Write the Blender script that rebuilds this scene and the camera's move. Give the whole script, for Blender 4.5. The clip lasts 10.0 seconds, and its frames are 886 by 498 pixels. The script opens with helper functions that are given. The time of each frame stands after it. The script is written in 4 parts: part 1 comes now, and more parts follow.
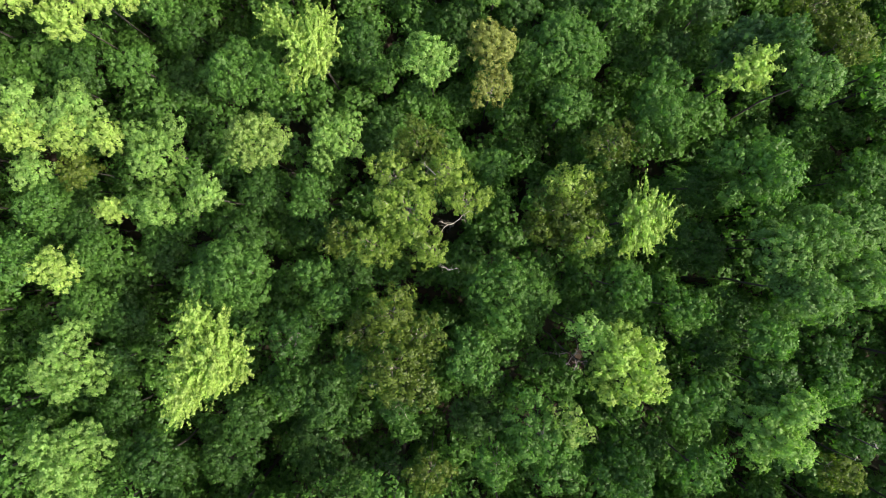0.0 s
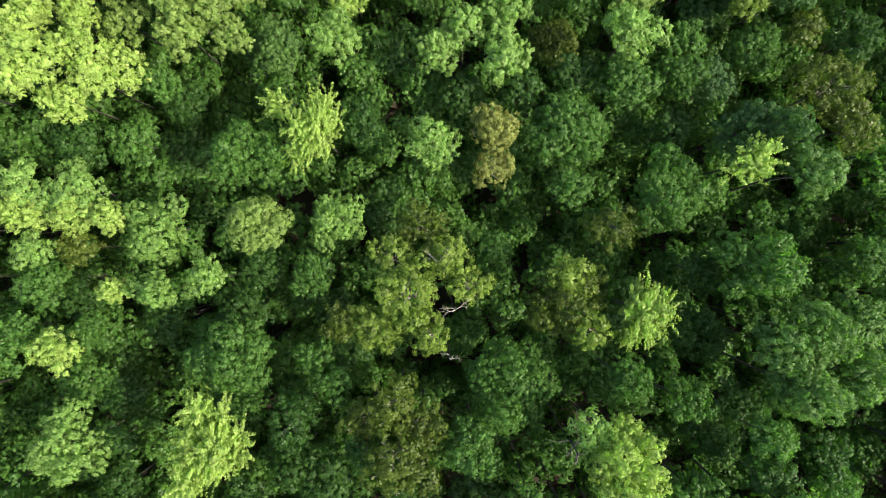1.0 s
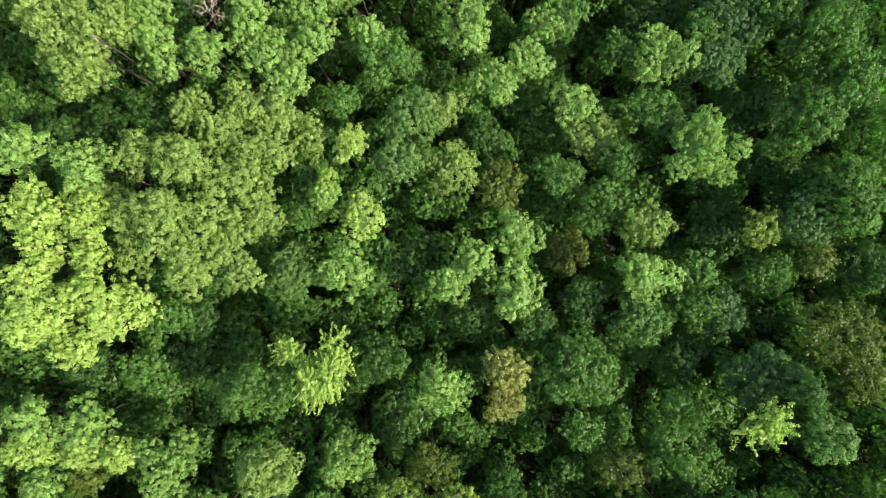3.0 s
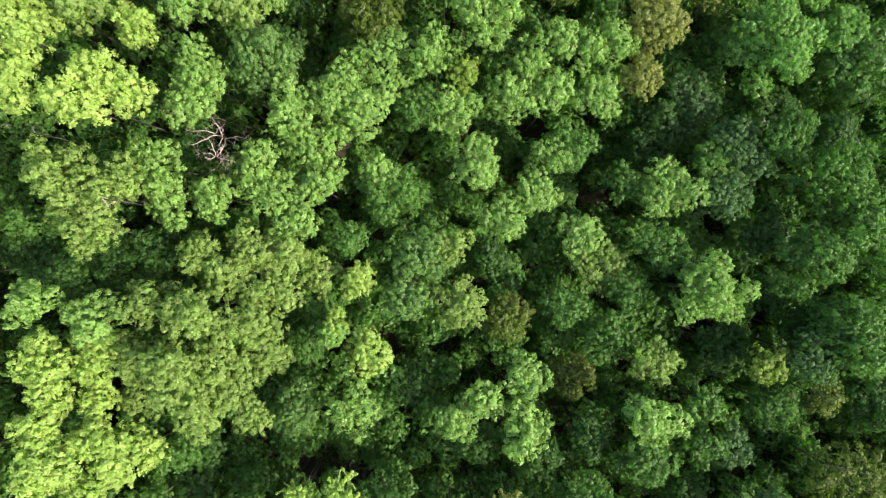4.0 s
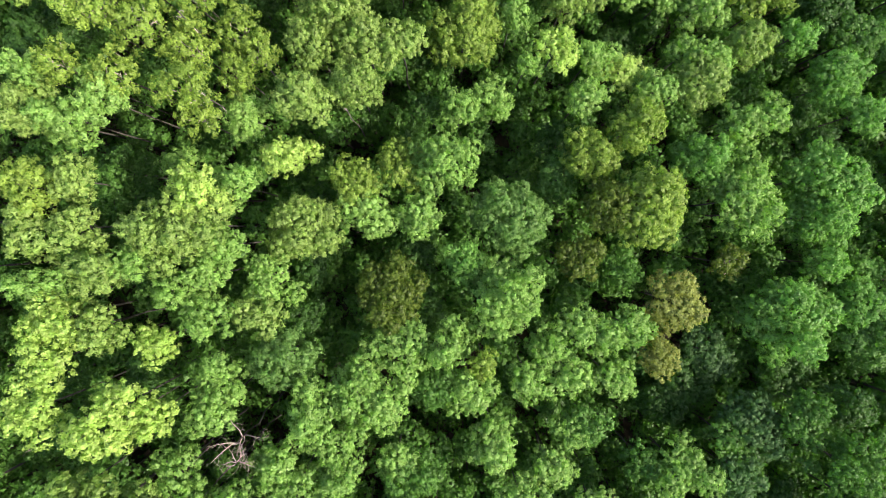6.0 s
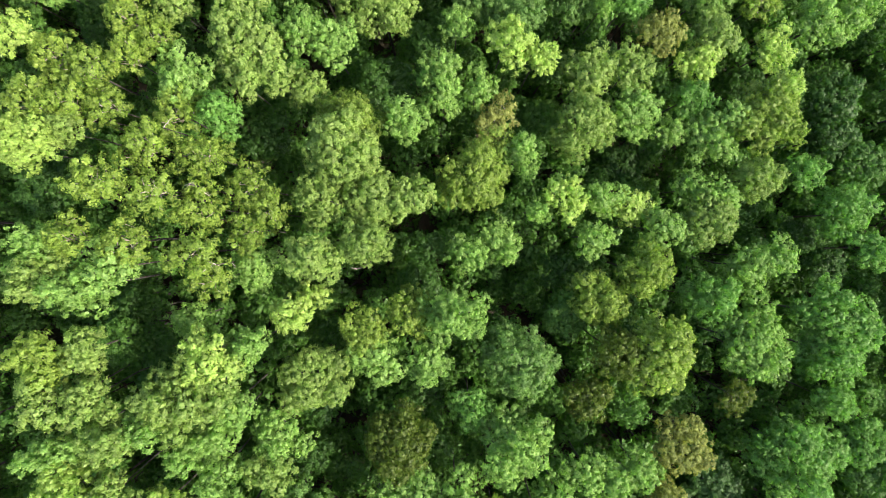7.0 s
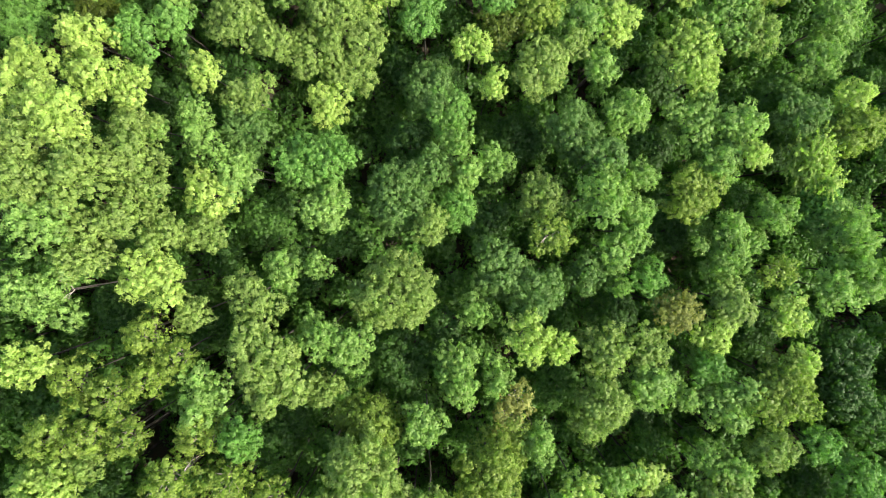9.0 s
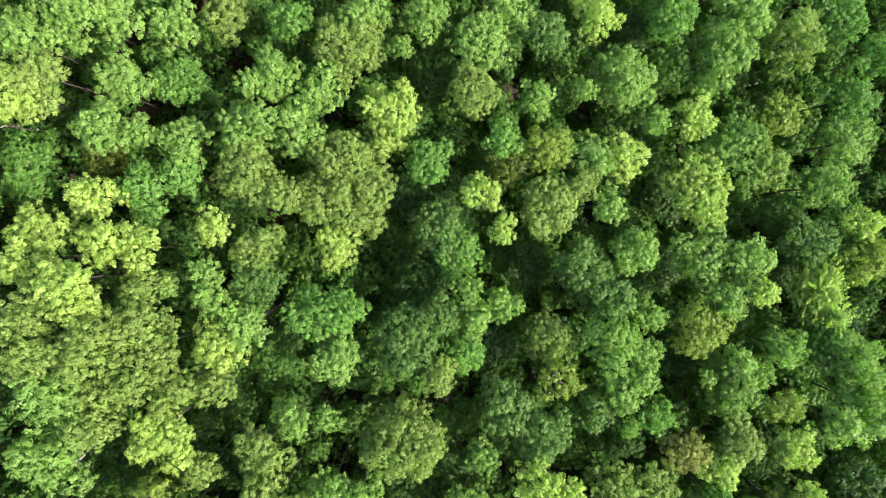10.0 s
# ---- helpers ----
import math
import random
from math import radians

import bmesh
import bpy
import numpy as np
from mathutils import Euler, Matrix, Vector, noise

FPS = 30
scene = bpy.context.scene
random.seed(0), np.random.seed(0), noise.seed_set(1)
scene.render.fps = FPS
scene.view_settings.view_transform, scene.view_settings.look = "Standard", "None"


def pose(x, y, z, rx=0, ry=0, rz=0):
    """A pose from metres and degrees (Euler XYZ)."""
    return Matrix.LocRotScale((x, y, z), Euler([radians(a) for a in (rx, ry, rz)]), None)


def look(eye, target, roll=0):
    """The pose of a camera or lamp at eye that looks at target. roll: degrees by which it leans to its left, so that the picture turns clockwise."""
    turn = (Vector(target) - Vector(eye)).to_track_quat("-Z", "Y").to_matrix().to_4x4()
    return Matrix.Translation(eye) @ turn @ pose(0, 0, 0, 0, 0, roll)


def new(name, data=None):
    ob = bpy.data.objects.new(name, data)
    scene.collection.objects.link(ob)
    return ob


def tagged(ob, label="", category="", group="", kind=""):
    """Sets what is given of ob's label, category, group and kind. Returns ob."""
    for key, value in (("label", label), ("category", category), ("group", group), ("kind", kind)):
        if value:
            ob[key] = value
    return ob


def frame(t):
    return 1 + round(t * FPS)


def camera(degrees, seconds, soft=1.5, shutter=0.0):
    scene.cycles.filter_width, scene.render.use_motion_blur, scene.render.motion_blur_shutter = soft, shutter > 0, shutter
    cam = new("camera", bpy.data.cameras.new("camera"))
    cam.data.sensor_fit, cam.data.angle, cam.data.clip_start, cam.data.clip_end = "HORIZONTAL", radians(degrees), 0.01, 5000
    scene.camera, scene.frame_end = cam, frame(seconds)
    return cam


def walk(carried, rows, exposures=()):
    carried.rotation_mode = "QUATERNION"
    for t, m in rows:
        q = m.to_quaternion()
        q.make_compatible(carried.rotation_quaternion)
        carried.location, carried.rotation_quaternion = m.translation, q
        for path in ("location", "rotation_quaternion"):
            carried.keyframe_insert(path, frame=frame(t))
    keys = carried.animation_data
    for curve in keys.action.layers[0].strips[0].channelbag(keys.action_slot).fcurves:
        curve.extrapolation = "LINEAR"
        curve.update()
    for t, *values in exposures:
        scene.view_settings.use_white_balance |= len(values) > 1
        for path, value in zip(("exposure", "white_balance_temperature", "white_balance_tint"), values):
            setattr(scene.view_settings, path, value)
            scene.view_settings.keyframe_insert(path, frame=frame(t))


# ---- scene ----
cam = camera(74.7, 10.0, soft=0.95)
METRES, EYE, TILT, LEAN, TURN = 100.0, 62.0, -90.0, 0.0, 0.0
ROWS = [
    (0.0, 0.0, 0.0, 0.0, 0.0, 0.0, -0.0),
    (0.5, -0.0007, 0.0002, 0.0267, -0.05, -0.05, -0.19),
    (1.0, -0.0019, 0.0004, 0.059, -0.09, -0.13, -0.39),
    (1.5, -0.0039, 0.0004, 0.0966, -0.15, -0.28, -0.57),
    (2.0, -0.0066, 0.0006, 0.1379, -0.2, -0.38, -0.76),
    (2.5, -0.0098, 0.0008, 0.1831, -0.24, -0.49, -0.92),
    (4.0, -0.0213, 0.0027, 0.3342, -0.27, -0.95, -1.26),
    (4.5, -0.0258, 0.0035, 0.3871, -0.29, -1.08, -1.37),
    (5.0, -0.0305, 0.0043, 0.4413, -0.3, -1.31, -1.48),
    (5.5, -0.0357, 0.0053, 0.4958, -0.34, -1.5, -1.56),
    (7.0, -0.0502, 0.0087, 0.6606, -0.37, -1.93, -1.61),
    (7.5, -0.0549, 0.0105, 0.7163, -0.36, -2.09, -1.63),
    (8.0, -0.0603, 0.0124, 0.7722, -0.44, -2.27, -1.67),
    (8.5, -0.0656, 0.0147, 0.8282, -0.46, -2.45, -1.71),
    (9.0, -0.0703, 0.0169, 0.8837, -0.44, -2.53, -1.73),
    (9.5, -0.0753, 0.0194, 0.9391, -0.45, -2.6, -1.72),
    (10.0, -0.0804, 0.0222, 0.9963, -0.47, -2.87, -1.73),
]
walk(cam, [(t, pose(0, 0, EYE, TILT, LEAN, TURN) @ pose(METRES * x, METRES * y, METRES * z, 90 + pitch, roll, yaw)) for t, x, y, z, yaw, pitch, roll in ROWS],
     exposures=[(0.0, 1.83), (2.5, 1.88), (5.5, 2.09), (10.0, 2.10)])

# ---- light ----
SUN_HIGH, SUN_TURN = 43.0, 106.0          # elevation, and compass turn clockwise from +y
world = bpy.data.worlds.new("sky")
scene.world = world
world.use_nodes = True
wn = world.node_tree.nodes
sky = wn.new("ShaderNodeTexSky")
sky.sky_type = "NISHITA"
sky.sun_disc = False
sky.air_density, sky.dust_density, sky.ozone_density = 0.7, 3.0, 0.6
sky.sun_elevation = radians(SUN_HIGH)
sky.sun_rotation = radians(SUN_TURN)
wn["Background"].inputs["Strength"].default_value = 0.15
world.node_tree.links.new(sky.outputs[0], wn["Background"].inputs["Color"])
sun = new("sun", bpy.data.lights.new("sun", "SUN"))
sun.data.energy, sun.data.angle, sun.data.color = 2.5, radians(0.5), (1.0, 0.93, 0.78)
sun.matrix_world = look((60 * math.sin(radians(SUN_TURN)), 60 * math.cos(radians(SUN_TURN)), 60 * math.tan(radians(SUN_HIGH))), (0, 0, 0))


# ---- materials ----
def material(name):
    m = bpy.data.materials.new(name)
    m.use_nodes = True
    m.node_tree.nodes.clear()
    return m, m.node_tree.nodes, m.node_tree.links


def leaf_material(name, dark, mid, pale, through_tint, rough=0.46, glow=0.47, spread=0.45):
    """Leaves: every leaf and every tree a little different, a waxy top side, and sunlight that shines through."""
    m, n, l = material(name)
    out = n.new("ShaderNodeOutputMaterial")
    geo, info = n.new("ShaderNodeNewGeometry"), n.new("ShaderNodeObjectInfo")
    ramp = n.new("ShaderNodeValToRGB")
    e = ramp.color_ramp.elements
    e[0].position, e[0].color = 0.0, (*dark, 1)
    e[1].position, e[1].color = 1.0, (*pale, 1)
    e.new(0.5).color = (*mid, 1)
    blend = n.new("ShaderNodeMix")
    blend.inputs[0].default_value = spread
    own = n.new("ShaderNodeMapRange")
    own.inputs["To Min"].default_value, own.inputs["To Max"].default_value = 0.34, 0.66
    l.new(info.outputs["Random"], own.inputs["Value"])
    l.new(own.outputs[0], blend.inputs[2])
    l.new(geo.outputs["Random Per Island"], blend.inputs[3])
    l.new(blend.outputs[0], ramp.inputs[0])
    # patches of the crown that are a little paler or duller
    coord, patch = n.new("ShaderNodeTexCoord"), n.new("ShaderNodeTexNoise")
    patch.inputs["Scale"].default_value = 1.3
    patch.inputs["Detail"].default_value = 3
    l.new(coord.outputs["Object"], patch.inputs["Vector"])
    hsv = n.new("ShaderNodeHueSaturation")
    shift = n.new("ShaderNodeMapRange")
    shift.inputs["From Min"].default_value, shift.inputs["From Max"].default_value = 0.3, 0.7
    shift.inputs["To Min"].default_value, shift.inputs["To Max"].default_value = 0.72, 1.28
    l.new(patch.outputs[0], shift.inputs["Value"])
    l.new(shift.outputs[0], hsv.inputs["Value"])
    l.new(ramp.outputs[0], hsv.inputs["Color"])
    bsdf = n.new("ShaderNodeBsdfPrincipled")
    bsdf.inputs["Roughness"].default_value = rough
    bsdf.inputs["Specular IOR Level"].default_value = 0.22
    l.new(hsv.outputs[0], bsdf.inputs["Base Color"])
    trans, tint, mix = n.new("ShaderNodeBsdfTranslucent"), n.new("ShaderNodeMix"), n.new("ShaderNodeMixShader")
    tint.data_type, tint.blend_type = "RGBA", "MULTIPLY"
    tint.inputs[0].default_value = 1.0
    l.new(hsv.outputs[0], tint.inputs[6])
    tint.inputs[7].default_value = (*through_tint, 1)
    l.new(tint.outputs[2], trans.inputs["Color"])
    mix.inputs[0].default_value = glow
    l.new(bsdf.outputs[0], mix.inputs[1])
    l.new(trans.outputs[0], mix.inputs[2])
    l.new(mix.outputs[0], out.inputs[0])
    return m


def rough_material(name, low, high, scale, rough=0.9, bump=0.4, stretch=(1, 1, 1)):
    """Bark, dead wood and soil: two sizes of noise in the colour and the relief."""
    m, n, l = material(name)
    out, bsdf = n.new("ShaderNodeOutputMaterial"), n.new("ShaderNodeBsdfPrincipled")
    coord, space = n.new("ShaderNodeTexCoord"), n.new("ShaderNodeMapping")
    space.inputs["Scale"].default_value = stretch
    fine, coarse = n.new("ShaderNodeTexNoise"), n.new("ShaderNodeTexNoise")
    fine.inputs["Scale"].default_value, coarse.inputs["Scale"].default_value = scale, scale * 0.13
    fine.inputs["Detail"].default_value, coarse.inputs["Detail"].default_value = 6, 3
    l.new(coord.outputs["Object"], space.inputs[0])
    l.new(space.outputs[0], fine.inputs["Vector"])
    l.new(space.outputs[0], coarse.inputs["Vector"])
    both = n.new("ShaderNodeMix")
    both.inputs[0].default_value = 0.45
    l.new(fine.outputs[0], both.inputs[2])
    l.new(coarse.outputs[0], both.inputs[3])
    ramp = n.new("ShaderNodeValToRGB")
    e = ramp.color_ramp.elements
    e[0].position, e[0].color = 0.36, (*low, 1)
    e[1].position, e[1].color = 0.64, (*high, 1)
    l.new(both.outputs[0], ramp.inputs[0])
    l.new(ramp.outputs[0], bsdf.inputs["Base Color"])
    bsdf.inputs["Roughness"].default_value = rough
    relief = n.new("ShaderNodeBump")
    relief.inputs["Strength"].default_value = bump
    l.new(fine.outputs[0], relief.inputs["Height"])
    l.new(relief.outputs[0], bsdf.inputs["Normal"])
    l.new(bsdf.outputs[0], out.inputs[0])
    return m


THROUGH = (1.25, 1.75, 0.62)
# deep and olive are darkened beyond leaf colour, to stand for shade
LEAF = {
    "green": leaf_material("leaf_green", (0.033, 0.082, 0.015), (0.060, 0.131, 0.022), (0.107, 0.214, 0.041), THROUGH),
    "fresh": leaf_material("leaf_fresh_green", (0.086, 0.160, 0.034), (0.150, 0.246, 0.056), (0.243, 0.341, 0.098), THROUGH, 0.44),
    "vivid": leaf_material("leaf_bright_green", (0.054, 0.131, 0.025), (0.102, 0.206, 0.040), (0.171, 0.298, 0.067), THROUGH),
    "deep": leaf_material("leaf_deep_shaded_green", (0.020, 0.054, 0.010), (0.035, 0.084, 0.014), (0.064, 0.131, 0.027), THROUGH),
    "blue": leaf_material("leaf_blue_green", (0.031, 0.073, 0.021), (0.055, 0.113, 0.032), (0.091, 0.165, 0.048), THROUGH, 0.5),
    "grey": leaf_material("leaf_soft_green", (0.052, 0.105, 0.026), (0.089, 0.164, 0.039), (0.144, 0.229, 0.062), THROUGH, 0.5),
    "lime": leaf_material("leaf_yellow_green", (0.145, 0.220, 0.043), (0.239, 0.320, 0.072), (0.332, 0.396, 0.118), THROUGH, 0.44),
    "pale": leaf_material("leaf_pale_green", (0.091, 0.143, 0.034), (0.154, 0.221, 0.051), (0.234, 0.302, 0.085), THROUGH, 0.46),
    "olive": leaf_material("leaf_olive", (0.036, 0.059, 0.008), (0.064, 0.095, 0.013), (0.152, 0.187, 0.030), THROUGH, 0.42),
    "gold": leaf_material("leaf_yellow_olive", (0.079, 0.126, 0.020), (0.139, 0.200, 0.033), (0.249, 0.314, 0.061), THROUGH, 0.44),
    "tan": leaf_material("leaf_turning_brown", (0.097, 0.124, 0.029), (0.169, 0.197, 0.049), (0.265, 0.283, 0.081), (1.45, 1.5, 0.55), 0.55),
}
BARK = rough_material("bark", (0.014, 0.012, 0.009), (0.050, 0.042, 0.032), 9, stretch=(1, 1, 0.25))
PALE_BARK = rough_material("pale_bark", (0.19, 0.16, 0.12), (0.40, 0.36, 0.29), 7, stretch=(1, 1, 0.3))
DEAD = rough_material("dead_wood", (0.14, 0.11, 0.085), (0.34, 0.275, 0.22), 8, stretch=(1, 1, 0.3))
LITTER = rough_material("leaf_litter", (0.012, 0.018, 0.006), (0.050, 0.028, 0.017), 2.2, 0.95, 0.8)


# ---- ground ----
def ground_z(x, y):
    """A gentle slope under the woods that levels out beyond them, with small humps."""
    u, v = max(-48, min(48, x)), max(-38, min(140, y)) - 45
    return 2.3 - 0.059 * u - 0.084 * v - 0.0019 * u * v + 0.7 * noise.noise((x * 0.05, y * 0.05, 0.0)) + 0.25 * noise.noise((x * 0.21, y * 0.21, 5.0))


def build_ground():
    near = [i * 2.0 for i in range(-45, 46)]
    far = [100, 125, 170, 260, 450, 900, 1900, 4000]
    xs = [-v for v in reversed(far)] + near + far
    ys = [v + 45 for v in xs]
    verts = [(x, y, ground_z(x, y)) for y in ys for x in xs]
    w = len(xs)
    faces = [(j * w + i, j * w + i + 1, (j + 1) * w + i + 1, (j + 1) * w + i) for j in range(len(ys) - 1) for i in range(w - 1)]
    me = bpy.data.meshes.new("ground")
    me.from_pydata(verts, [], faces)
    me.polygons.foreach_set("use_smooth", [True] * len(faces))
    me.materials.append(LITTER)
    return tagged(new("ground", me), "dark brown forest floor covered in leaf litter", "ground", kind="structure")


build_ground()


# ---- trees ----
def unit(v):
    return v / np.maximum(np.linalg.norm(v, axis=1, keepdims=True), 1e-6)


def leaf_mesh(name, at, up, length, width, mat, rng):
    """One mesh of many leaves, each a broad blade that narrows to a drooping tip."""
    count = len(at)
    up = unit(up)
    along = unit(np.cross(up, rng.normal(size=(count, 3))))
    side = np.cross(up, along)
    length, width = length[:, None], width[:, None]
    skew = along * length * rng.uniform(-0.15, 0.15, (count, 1))
    verts = np.empty((count, 3, 3))
    verts[:, 0] = at - along * length * 0.38 + side * width * 0.5 + skew
    verts[:, 1] = at + along * length * 0.62 - up * length * rng.uniform(0.05, 0.22, (count, 1))
    verts[:, 2] = at - along * length * 0.38 - side * width * 0.5 - skew
    me = bpy.data.meshes.new(name)
    me.vertices.add(count * 3)
    me.vertices.foreach_set("co", verts.ravel())
    me.loops.add(count * 3)
    me.loops.foreach_set("vertex_index", np.arange(count * 3, dtype=np.int32))
    me.polygons.add(count)
    me.polygons.foreach_set("loop_start", np.arange(0, count * 3, 3, dtype=np.int32))
    me.update(calc_edges=True)
    me.materials.append(mat)
    return me


# the kinds of crown: how closely its leafy lobes cover the dome, their radius in metres, how far out they sit, tuft radius, leaves in a tuft,
# leaf length, height of the dome over its radius, length of the shoots, inner leaves, share of tufts lost
FORM = {
    "round": dict(cover=1.15, lobe=(0.45, 0.80), out=(0.62, 0.82), clump=0.24, leaves=40, leaf=0.130, dome=1.05, shoot=0.14, inner=80, lost=0.04),
    "lobed": dict(cover=0.88, lobe=(0.44, 0.92), out=(0.52, 0.96), clump=0.25, leaves=44, leaf=0.135, dome=1.15, shoot=0.24, inner=80, lost=0.04),
    "open": dict(cover=0.80, lobe=(0.36, 0.62), out=(0.50, 0.95), clump=0.29, leaves=46, leaf=0.130, dome=0.85, shoot=0.16, inner=14, lost=0.18),
    "plume": dict(cover=0.75, lobe=(0.34, 0.56), out=(0.35, 0.98), clump=0.20, leaves=50, leaf=0.145, dome=1.35, shoot=0.95, inner=60, lost=0.08),
    "low": dict(cover=0.85, lobe=(0.60, 0.95), out=(0.50, 0.78), clump=0.34, leaves=24, leaf=0.18, dome=0.95, shoot=0.0, inner=14, lost=0.1),
}


def crown_lobes(rng, radius, form):
    """Centres and radii of the leafy masses that make up a crown, spread over its dome; the crown's lowest middle is the origin."""
    dome, grow = form["dome"] * radius, (radius / 2.2) ** 0.4
    middle = 0.5 * sum(form["lobe"]) * grow
    count = max(7, int(form["cover"] * 1.12 * (radius / middle) ** 2))
    lobes = [((rng.normal(0, 0.05) * radius, rng.normal(0, 0.05) * radius, dome * 0.36), radius * 0.52)]
    start, bulge, notch = rng.uniform(0, 6.28), rng.uniform(0, 6.28), rng.uniform(0, 6.28)
    for i in range(count):
        z = 0.98 - 1.18 * (i + 0.5) / count + rng.uniform(-0.08, 0.08)
        a = start + 2.39996 * i + rng.uniform(-0.3, 0.3)
        far = rng.uniform(*form["out"]) * (1 + 0.11 * math.cos(2 * a + bulge) + 0.07 * math.cos(3 * a + notch))
        flat = math.sqrt(max(0.0, 1 - z * z))
        lobes.append(((radius * far * flat * math.cos(a), radius * far * flat * math.sin(a), dome * (0.10 + far * z)), grow * rng.uniform(*form["lobe"])))
    return lobes


def even_ways(rng, count, low):
    """Directions spread evenly over a ball, a little jittered and turned at random, without those that point below low."""
    i = np.arange(count) + 0.5
    z = 1 - (1 - low) * i / count
    a = i * 2.39996 + rng.uniform(0, 6.28)
    flat = np.sqrt(np.maximum(0, 1 - z * z))
    return unit(np.stack([flat * np.cos(a), flat * np.sin(a), z], 1) + rng.normal(size=(count, 3)) * 0.14)


def crown_leaves(rng, radius, form):
    """Leaves in tufts, tufts round the lobes, lobes over the dome: their places, faces, lengths and widths, and the lobes."""
    lobes = crown_lobes(rng, radius, form)
    clump = form["clump"]
    mids = np.array([c for c, _ in lobes])
    sizes = np.array([s for _, s in lobes])
    at, out = [], []
    for i, (c, s) in enumerate(lobes):
        d = even_ways(rng, max(6, int(2.6 * s * s / (clump * clump))), -0.25)
        p = np.array(c) + d * s * rng.uniform(0.78, 1.18, (len(d), 1))
        gap = np.linalg.norm(p[:, None] - mids[None], axis=2) / sizes[None]
        gap[:, i] = 9
        keep = (gap.min(axis=1) > 0.82) & (rng.uniform(size=len(d)) > form["lost"])
        at.append(p[keep])
        out.append(d[keep])
    at, out = np.concatenate(at), np.concatenate(out)
    n, k = len(at), form["leaves"]
    size = clump * rng.uniform(0.65, 1.3, (n, 1, 1))
    # each tuft is a small cap of leaves that lie over one another like tiles
    d = unit(rng.normal(size=(n * k, 3))).reshape(n, k, 3)
    d = d + out[:, None] * 0.75 + np.array([0, 0, 0.25])
    d /= np.linalg.norm(d, axis=2, keepdims=True)
    reach = rng.uniform(0.50, 1.20, (n, k, 1))
    where = at[:, None] + d * size * reach
    if form["shoot"]:
        lean = unit(out * [1, 1, 0.6] + [0, 0, 0.45] + rng.normal(size=(n, 3)) * 0.15)
        far = rng.uniform(-0.3, 1.0, (n, k, 1)) * rng.uniform(0.4, 1.3, (n, 1, 1))
        where += lean[:, None] * far * form["shoot"]
        where -= d * size * reach * np.clip(far, 0, 1) * 0.5 * min(1, form["shoot"] * 2)
    up = d * 0.75 + out[:, None] * 0.35 + np.array([0, 0, 0.12]) + rng.normal(size=(n, k, 3)) * 0.24
    leaf = form["leaf"] * rng.uniform(0.75, 1.25, n * k)
    pts, ups, wid = where.reshape(-1, 3), up.reshape(-1, 3), leaf * rng.uniform(0.75, 1.0, n * k)
    # inner foliage, deeper in the lobes, that closes the crown
    inner, face = [], []
    for c, s in lobes:
        m = int(form["inner"] * s * s) + 5
        d = unit(rng.normal(size=(m, 3)) + [0, 0, 0.35])
        inner.append(np.array(c) + d * s * rng.uniform(0.45, 0.82, (m, 1)))
        face.append(d + rng.normal(size=(m, 3)) * 0.25)
    inner, face = np.concatenate(inner), np.concatenate(face)
    big = form["leaf"] * rng.uniform(1.5, 2.1, len(inner))
    return np.concatenate([pts, inner]), np.concatenate([ups, face]), np.concatenate([leaf, big]), np.concatenate([wid, big]), lobes


def crown_mesh(name, rng, radius, form, mat):
    at, up, length, width, lobes = crown_leaves(rng, radius, form)
    return leaf_mesh(name, at, up, length, width, mat, rng), lobes


def limb_mesh(name, line, radii, mat, sides=7):
    """A tapered limb along a line of points."""
    bm = bmesh.new()
    rings = []
    for i, p in enumerate(line):
        way = (Vector(line[min(i + 1, len(line) - 1)]) - Vector(line[max(i - 1, 0)])).normalized()
        turn = way.to_track_quat("Z", "Y").to_matrix()
        rings.append([bm.verts.new(Vector(p) + turn @ Vector((radii[i] * math.cos(6.2832 * s / sides), radii[i] * math.sin(6.2832 * s / sides), 0))) for s in range(sides)])
    for a, b in zip(rings, rings[1:]):
        for s in range(sides):
            bm.faces.new((a[s], a[(s + 1) % sides], b[(s + 1) % sides], b[s]))
    bm.faces.new(rings[-1])
    bm.faces.new(list(reversed(rings[0])))
    me = bpy.data.meshes.new(name)
    bm.to_mesh(me)
    bm.free()
    for f in me.polygons:
        f.use_smooth = True
    me.materials.append(mat)
    return me


def bent(rng, a, b, steps, sway):
    """Points from a to b that waver a little."""
    a, b = np.array(a, float), np.array(b, float)
    return [tuple(a + (b - a) * i / steps + rng.normal(size=3) * sway * (0 < i < steps)) for i in range(steps + 1)]


def part(name, me, parent, label=""):
    ob = new(name, me)
    ob.parent = parent
    return tagged(ob, label) if label else ob


MADE = {}


